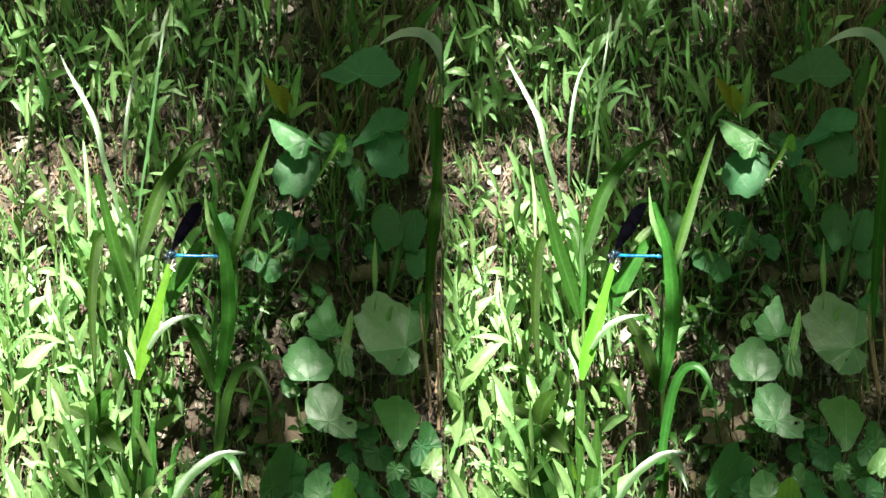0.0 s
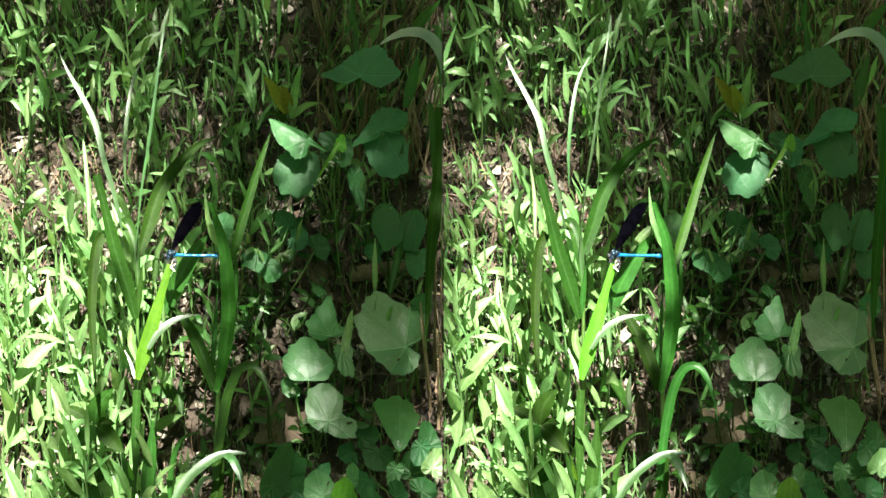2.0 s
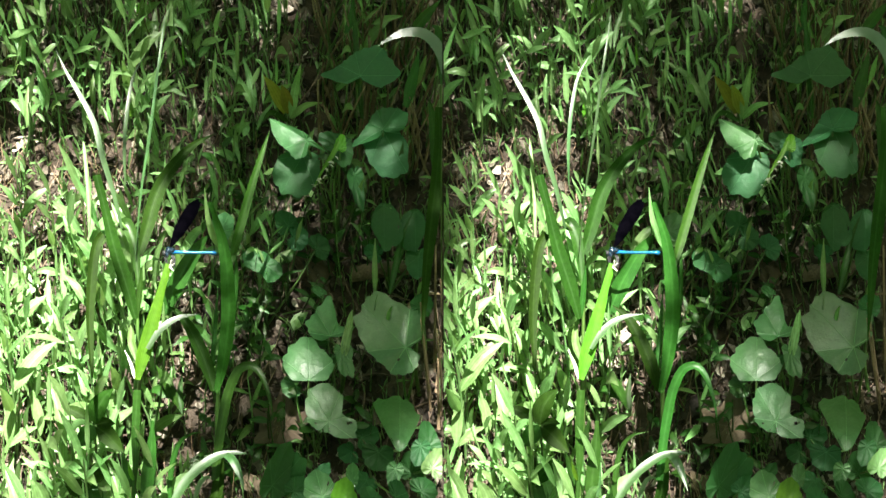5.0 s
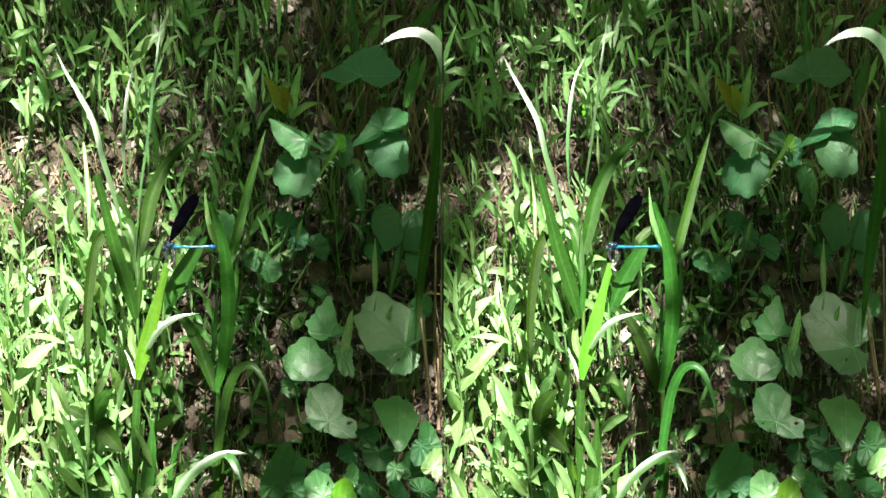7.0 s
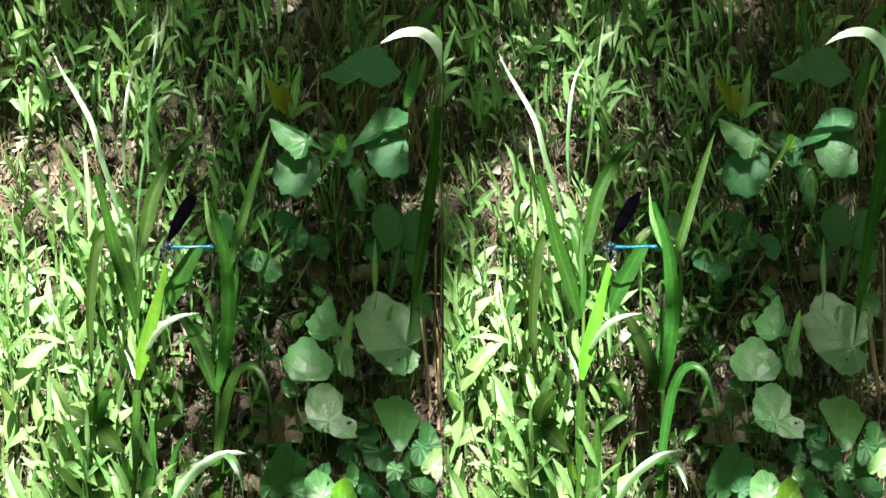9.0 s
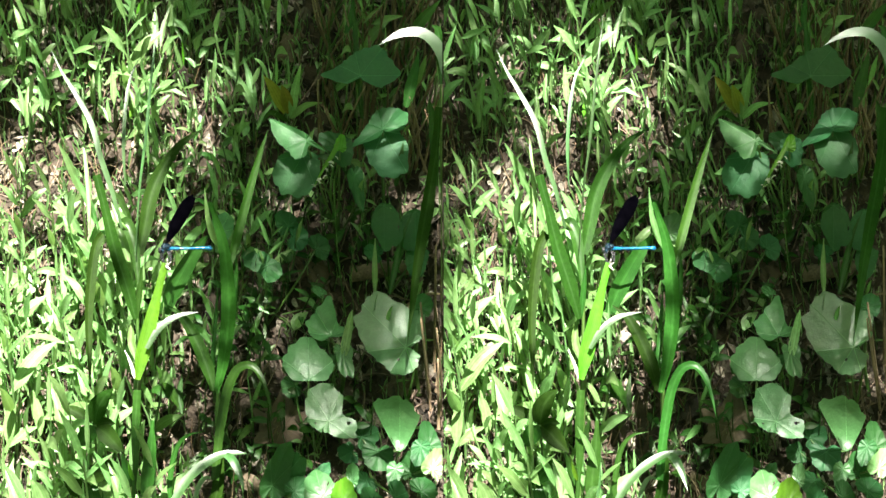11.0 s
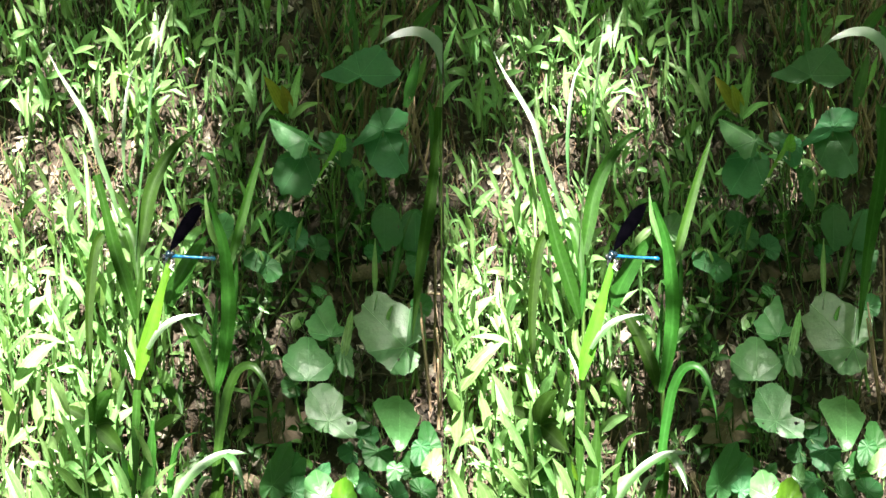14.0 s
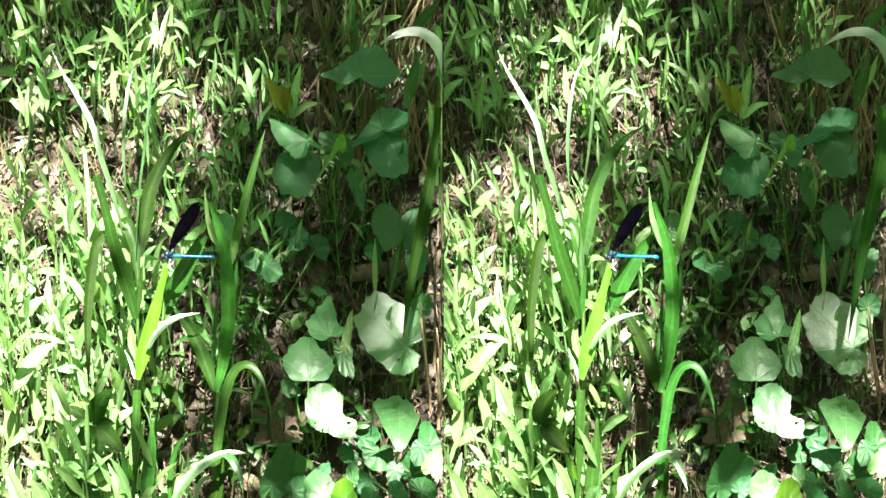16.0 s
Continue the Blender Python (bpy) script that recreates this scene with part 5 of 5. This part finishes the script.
VEILED = ((4.3, -5.6, 1.335, 1.0, 0, 16), (5.2, -3.7, 1.34, 0.7, 0, 16), (5.4, -8.2, 1.33, 0.9, 0, 16), (7.6, -3.0, 1.335, 0.4, 0, 16), (8.8, -5.0, 1.335, 0.4, 6, 16), (8.7, -8.4, 1.31, 0.9, 6, 16),
          (5.2, -11.8, 1.30, 0.6, 6, 16), (10.6, -10.4, 1.31, 0.8, 6, 16), (1.5, -5.9, 1.262, 0.2, 0, 16), (0.6, -7.0, 1.265, 0.15, 0, 16))


def shade_spot(st, u, v, d):
    """Where the shadow of the point u, v at the distance d falls, in the world."""
    w = st.put(at(u, v, d))
    return w - SUN * ((w.z - bank(w.y)) / (SUN.z - SLOPE * SUN.y))


# shift of an added shade branch at the time t
def wind(kind, t):
    rows = CANOPY[kind]
    for (t0, x0, y0), (t1, x1, y1) in zip(rows, rows[1:]):
        if t <= t1:
            f = (t - t0) / (t1 - t0)
            return x0 + (x1 - x0) * f, y0 + (y1 - y0) * f
    return rows[-1][1:]


def spoils(spots, base, size):
    """Whether a branch leaf whose shadow starts at base comes to shade a leaf that stays in the sun."""
    for s, r, shifts in spots:
        for dx, dy in shifts:
            x, y = base.x + dx / 100 - s.x, base.y + dy / 109 - s.y
            if x * x + (y * 0.8) ** 2 < (r / 100 + 0.6 * size) ** 2:
                return True
    return False


def branch(st, far, count, size, cover, seed, kind, label):
    """Leaves of an added branch, unseen above the view, put there to shade part of the bank: cover(u, v) tells how
    thickly.
    """
    rnd = random.Random(seed)
    spots = [(shade_spot(st, u, v, d), r, [wind(kind, t0 + (t1 - t0) * i / 6) for i in range(7)]) for u, v, d, r, t0, t1 in CLEAR]
    veil = [(shade_spot(st, u, v, d), r, [wind(kind, t0 + (t1 - t0) * i / 6) for i in range(7)]) for u, v, d, r, t0, t1 in VEILED]
    shapes = []
    while len(shapes) < count:
        u, v = rnd.uniform(-13, 13.5), rnd.uniform(-17, 16)
        if rnd.random() > cover(u, v):
            continue
        base = st.put(on_bank(u, v))
        p = base + SUN * (far + rnd.uniform(-0.1, 0.1) * far)
        q = rnd.uniform(0.7, 1.3) * size
        e = Vector((rnd.uniform(-1, 1), rnd.uniform(-1, 1), rnd.uniform(-0.4, 0.4))).normalized()
        f = (SUN + Vector((rnd.uniform(-0.5, 0.5), rnd.uniform(-0.5, 0.5), 0))).normalized()
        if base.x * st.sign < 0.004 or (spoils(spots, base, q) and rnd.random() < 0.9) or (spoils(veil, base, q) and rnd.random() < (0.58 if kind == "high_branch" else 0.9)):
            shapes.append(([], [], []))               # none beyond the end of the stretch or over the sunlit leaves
            continue
        shapes.append(ribbon([p - e * q, p - e * q * 0.3, p + e * q * 0.4, p + e * q], q * 1.1, f, base=0.3, seed=1))
    verts, faces, uvs = joined(*shapes)
    o = st.put(on_bank(0, 0)) + SUN * far
    ob = thing("added_shade_branch", st, on_bank(0, 0), label, "branch")
    ob.location = o
    me = bpy.data.meshes.new("foliage")
    me.from_pydata([tuple(p - o) for p in verts], [], faces)
    lay = me.uv_layers.new(name="UVMap")
    for lp in me.loops:
        lay.data[lp.index].uv = uvs[lp.vertex_index]
    me.materials.append(BLADE)
    c = new("foliage", me)
    c.parent = ob
    tagged(c, kind="stuff")
    wood = []
    for i in range(7):
        a = Vector((0.20, 0.30, 0.16))
        b = Vector((0.10 - 0.03 * i, -0.10 + 0.05 * (i % 3), 0.02))
        wood.append(tube(spline([a, (a + b) / 2 + Vector((0, 0, 0.03)), b], 8), 0.005, 0.0012, 6))
    v_, f_, u_ = joined(*wood)
    me = bpy.data.meshes.new("limb")
    me.from_pydata([tuple(q) for q in v_], [], f_)
    me.materials.append(TWIG)
    c = new("limb", me)
    c.parent = ob
    MOVING.append((ob, kind))


def bump2(u, v, gu, gv, ru, rv):
    return math.exp(-((u - gu) / ru) ** 2 - ((v - gv) / rv) ** 2)


# gaps left in the added low branch to let sun onto these places
OPEN = (
    (-7.2, 8.0, 1.27, 1.7, 1.6), (-6.2, 4.5, 1.26, 1.1, 1.2), (-4.3, 7.5, 1.27, 0.9, 1.1), (-3.7, -4.7, 1.26, 1.0, 1.5), (-2.2, -3.4, 1.26, 0.8, 0.7), (-2.0, -11.5, 1.26, 1.1, 0.9), (0.0, -10.2, 1.26, 1.0, 0.7),
    (9.9, 10.6, 1.31, 1.5, 1.2), (-1.0, -0.3, 1.26, 1.3, 0.9), (0.1, -1.6, 1.265, 0.4, 2.2), (-1.6, 2.3, 1.26, 0.8, 1.4), (4.3, -5.6, 1.335, 1.3, 1.3), (5.5, -8.4, 1.33, 1.4, 1.4), (8.5, -4.1, 1.335, 1.9, 1.9), (8.9, -8.7, 1.31, 1.5, 1.5), (10.6, -10.4, 1.31, 1.3, 1.7), (5.2, -12.0, 1.30, 1.6, 0.8), (3.7, 5.2, 1.365, 1.5, 1.3), (1.5, -6.1, 1.265, 0.4, 0.35), (1.3, 2.4, 1.28, 0.35, 1.2), (2.1, 4.8, 1.288, 0.3, 0.8))
# clumps in the added low branch that keep these places shaded
SHUT = ((-9.0, 10.5, 1.46, 1.5), (-6.5, 11.0, 1.46, 1.2), (2.3, -0.8, 1.37, 0.8), (3.8, 3.7, 1.372, 0.8), (8.9, 4.4, 1.375, 1.0), (3.6, 10.4, 1.47, 1.4), (1.6, 10.6, 1.46, 1.7), (-1.8, 2.0, 1.40, 1.6), (1.6, 2.0, 1.40, 1.2), (-3.4, 0.6, 1.39, 1.4), (-3.0, -2.0, 1.375, 1.2), (7.8, 9.0, 1.39, 1.4), (10.8, -4.5, 1.36, 0.7), (8.5, 6.4, 1.37, 1.2), (9.8, 4.0, 1.40, 1.0), (11.0, -7.5, 1.37, 0.6), (10.9, 5.0, 1.305, 1.0), (10.6, 2.6, 1.305, 1.0), (10.5, 0.3, 1.305, 0.9), (-6.4, -9.2, 1.285, 0.9), (-5.6, -11.6, 1.285, 0.9), (-8.0, -13.0, 1.285, 0.8))


def low_cover(st):
    gaps = [(*under_sun(st, u, v, d), r, q) for u, v, d, r, q in OPEN]
    clumps = [(*under_sun(st, u, v, d), r) for u, v, d, r in SHUT]

    def cover(u, v):
        edge = -1.9 + 2.9 / (1 + math.exp(-(v - 2.5) / 1.5))
        k = 1 / (1 + math.exp(-(u - edge) / 0.4))
        k = max(k, 0.93 / (1 + math.exp(-(v - (5.0 if u < -7.5 else 10.2 if u < -1 else 8.2)) / 0.8)))
        k = max(k, (0.66 if -4 < v < 4 else 0.10) if u > -5.7 else 0.0)
        if u < -6.0 and -0.5 < v:
            k = max(k, (0.45 if u > -8 else 0.2) if v < 4 else 0.25)
        for gu, gv, r, q in gaps:
            k -= 1.3 * bump2(u, v, gu, gv, r, q)
        if u > 1.8:
            k *= 1 - 0.68 * min(1.0, (u - 1.8) / 0.8) / (1 + math.exp(-(v + 3) / 0.8))
        for gu, gv, r in clumps:
            k += 0.9 * bump2(u, v, gu, gv, r, r)
        return max(0.0, min(1.0, k))
    return cover


def high_cover(u, v):
    k = bump2(u, v, 6.5, -7.0, 4.5, 5.0) + 1.9 * bump2(u, v, 9.4, -10.2, 2.4, 3.0) + 0.6 * bump2(u, v, 6.5, -15.0, 5.0, 4.0)
    return min(1.0, k) / (1 + math.exp((u - 10.5) / 0.25))


def right_cover(st, u, v):
    gu, gv = under_sun(st, 9.9, 10.6, 1.31)
    hu, hv = under_sun(st, 3.7, 5.2, 1.365)
    return (1 - min(1.0, 1.5 * bump2(u, v, gu, gv, 1.2, 1.2) + 1.5 * bump2(u, v, hu, hv, 1.3, 1.3))) / (1 + math.exp(-(u - 3.4) / 0.5)) / (1 + math.exp(-(v + 3.5) / 0.8)) / (1 + math.exp((u - 12.2) / 0.3))


def middle_cover(u, v):
    return bump2(u, v, -2.0, 7.0, 3.8, 4.0)


def edge_cover(st, u, v):
    gu, gv = under_sun(st, 9.7, 10.5, 1.31)
    return bump2(u, v, gu, gv, 1.5, 1.2)


# ---- trees added round about, out of view ----
def woods():
    """Trees added on all sides, behind and beside the view, to block low sky light: trunks and leafy crowns."""
    rnd = random.Random(77)
    for k in range(16):
        a = 2 * math.pi * k / 16 + rnd.uniform(-0.12, 0.12)
        r = rnd.uniform(5.5, 7.5)
        x, y = r * math.sin(a), 1.0 + r * math.cos(a)
        base = Vector((x, y, bank(y) - 0.05))
        ob = new("tree")
        ob.location = base
        tagged(ob, "unseen broad-leaved tree with a full green crown, added to block low sky light", "tree", "trees round the bank")
        tall = rnd.uniform(6, 8)
        for name, shape, mat in (("trunk", tube(spline([Vector((0, 0, 0)), Vector((rnd.uniform(-0.2, 0.2), 0, tall * 0.5)), Vector((rnd.uniform(-0.4, 0.4), 0, tall))], 10), 0.16, 0.05, 9), TWIG),):
            me = bpy.data.meshes.new(name)
            me.from_pydata([tuple(q) for q in shape[0]], [], shape[1])
            me.materials.append(mat)
            c = new(name, me)
            c.parent = ob
        limbs, leaves = [], []
        for i in range(9):
            z = tall * (0.25 + 0.08 * i)
            q = rnd.uniform(0, 6.28)
            out = Vector((math.cos(q), math.sin(q), 0.5)) * rnd.uniform(1.0, 1.8)
            limbs.append(tube(spline([Vector((0, 0, z)), Vector((0, 0, z + 0.15)) + out * 0.5, Vector((0, 0, z)) + out], 6), 0.05, 0.012, 6))
            for j in range(150):
                c = Vector((0, 0, z)) + out * rnd.uniform(0.3, 1.2) + Vector((rnd.gauss(0, 0.5), rnd.gauss(0, 0.5), rnd.gauss(0, 0.4)))
                e = Vector((rnd.uniform(-1, 1), rnd.uniform(-1, 1), rnd.uniform(-0.6, 0.2))).normalized() * rnd.uniform(0.10, 0.2)
                leaves.append(ribbon([c - e, c, c + e], 0.26, Vector((rnd.uniform(-1, 1), rnd.uniform(-1, 1), 1)).normalized(), base=0.3, seed=1))
        for name, shape, mat in (("limb", joined(*limbs), TWIG), ("crown", joined(*leaves), BLADE)):
            me = bpy.data.meshes.new(name)
            me.from_pydata([tuple(q) for q in shape[0]], [], shape[1])
            lay = me.uv_layers.new(name="UVMap")
            idx = np.empty(len(me.loops), dtype=np.int32)
            me.loops.foreach_get("vertex_index", idx)
            lay.data.foreach_set("uv", np.asarray(shape[2], dtype=np.float32)[idx].ravel())
            me.materials.append(mat)
            c = new(name, me)
            c.parent = ob


woods()
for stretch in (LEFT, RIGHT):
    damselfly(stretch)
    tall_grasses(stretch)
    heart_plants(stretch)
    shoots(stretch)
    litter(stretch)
    # unseen branches, put between sun and bank to make its shade
    branch(stretch, 1.15, 800, 0.011, low_cover(stretch), 21, "low_branch", "unseen leafy branch added to shade the bank")
    branch(stretch, 4.6, 1000, 0.009, high_cover, 22, "high_branch", "unseen fine leafy twig high over the bank, added for soft shade")
    branch(stretch, 3.0, 400, 0.016, functools.partial(right_cover, stretch), 24, "right_branch", "unseen leafy twig added to shade the right side until it moves off")
    branch(stretch, 3.4, 60, 0.014, functools.partial(edge_cover, stretch), 25, "edge_branch", "unseen small leafy twig added to shade the high arching blade at first")
    branch(stretch, 4.2, 65, 0.016, middle_cover, 23, "middle_branch", "unseen sparse leafy twig added to shade the middle of the bank")
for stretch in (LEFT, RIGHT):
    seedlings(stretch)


# ---- the bank farther off ----
def wider_undergrowth():
    """The same low growth goes on over the bank on all sides."""
    rnd = random.Random(77)
    kinds = [seedling_shape(random.Random(500 + k), 0.02 + 0.004 * k, 0.9) for k in range(8)]
    shapes = []
    while len(shapes) < 15000:
        x, y = rnd.gauss(0, 0.75), rnd.gauss(1.05, 0.75)
        if abs(x) < 0.42 and 0.6 < y < 1.55:
            continue
        base = Vector((x, y, bank(y)))
        size = rnd.uniform(2.6, 5.0)
        q = rnd.uniform(0, 6.28)
        turn = Matrix.Rotation(q, 3, "Z")
        for v_, f, u_ in rnd.choice(kinds):
            shapes.append(([base + turn @ (p * size) for p in v_], f, u_))
    v_, f_, u_ = joined(*shapes)
    me = bpy.data.meshes.new("undergrowth")
    me.from_pydata([tuple(p) for p in v_], [], f_)
    lay = me.uv_layers.new(name="UVMap")
    for lp in me.loops:
        lay.data[lp.index].uv = u_[lp.vertex_index]
    me.materials.append(SEEDLING)
    tagged(new("undergrowth", me), "green undergrowth spreading over the rest of the bank", "undergrowth", kind="stuff")


wider_undergrowth()


# ---- what moves ----
def motions():
    """Sway in the light wind: turns about the line of sight (degrees, clockwise) and shifts (cm right, cm up)."""
    sways = {
        "tall": ((0, 0), (2, -0.1), (4, -0.6), (6.5, -0.7), (8, -1.3), (9, -1.8), (11.5, -2.1), (13, -2.9), (14, -3.0), (15, -2.2), (16, -1.8)),
        "second": ((0, 0), (4, -0.2), (6.5, -1.4), (8, -2.2), (9, -1.8), (11.5, -1.8), (13, -2.2), (16, -1.8)),
        "third": ((0, 0), (4, 0), (7, -0.9), (9, -1.7), (11.5, -1.9), (13, -2.0), (14.5, -1.4), (16, -1.8)),
        "droop": ((0, 0), (4, 0.2), (6.5, 3.2), (7.5, 3.2), (9, 1.4), (11.5, 2.6), (12.5, 3.4), (14, 2.0), (14.5, 1.8), (16, 2.8)),
        "arch": ((0, 0), (4, -0.2), (7, -5.5), (9, -4.5), (11.5, -7.0), (12.5, -7.5), (14.5, -8.0), (16, -8.5)),
        "right_blade": ((0, 0), (4, 0), (7, -2.2), (9, -0.4), (11.5, -2.0), (12.5, -3.2), (14.5, -0.8), (16, -2.4)),
        "bent": ((0, 0), (4, 0), (7, -0.6), (9, -0.2), (12.5, -1.6), (14.5, -0.2), (16, -1.7)),
        "low": ((0, 0), (4, 0.2), (7, 0.3), (12.5, 0.2), (16, 0.0)),
        "edge": ((0, 0), (4, 0.3), (6.5, 2.6), (7.5, 2.8), (9, 4.2), (11.5, 4.6), (12.5, 4.9), (14.5, 3.2), (16, 5.8)),
        "top": ((0, 0), (4, 0.1), (6.5, -0.6), (9, 0.3), (12.5, 0.2), (14.5, 0.8), (16, 0.4)),
        "perch": ((0, 0), (4, -0.1), (6.5, -1.6), (8, -0.7), (9, -1.5), (11.5, -2.5), (12.5, -2.2), (13.5, -0.6), (14.5, -0.5), (15, -1.0), (16, -1.4)),
    }
    fly = ((0, 0, -0.07, 0), (0.5, 0, -0.10, 0), (1, 0, -0.07, 0), (2, 0, -0.05, 0), (4, -0.03, -0.07, 0), (6.5, -0.12, 0.38, -1.5), (7, -0.10, 0.35, -1.5), (7.5, -0.10, 0.28, -1.2), (8, -0.12, 0.26, -1.2),
           (8.5, -0.20, 0.32, -2.0), (9, -0.20, 0.34, -2.0), (11.5, -0.30, 0.26, -2.0), (12, -0.31, 0.26, -2.5), (12.5, -0.28, 0.22, -3.2), (13, -0.20, 0.16, -2.5), (13.5, -0.08, -0.06, 0.5),
           (14, -0.10, -0.10, 2.0), (14.5, -0.10, -0.16, 2.0), (15, -0.14, 0.06, -1.0), (15.5, -0.10, -0.12, 0.0), (16, -0.14, -0.08, 0.8))
    for ob, kind in MOVING:
        p = ob.location.copy()
        rows = []
        if kind == "fly":
            for t, x, y, a in fly:
                rows.append((t, Matrix.Translation(p + SIDE * (x / 100) + UP * (y / 100)) @ Matrix.Rotation(radians(a), 4, AHEAD)))
        elif kind in CANOPY:
            for t, x, y in CANOPY[kind]:
                rows.append((t, Matrix.Translation(p + Vector((x / 100, y / 100, 0)))))
        else:
            for t, a in sways[kind]:
                rows.append((t, Matrix.Translation(p) @ Matrix.Rotation(radians(a), 4, AHEAD)))
        walk(ob, rows)


motions()
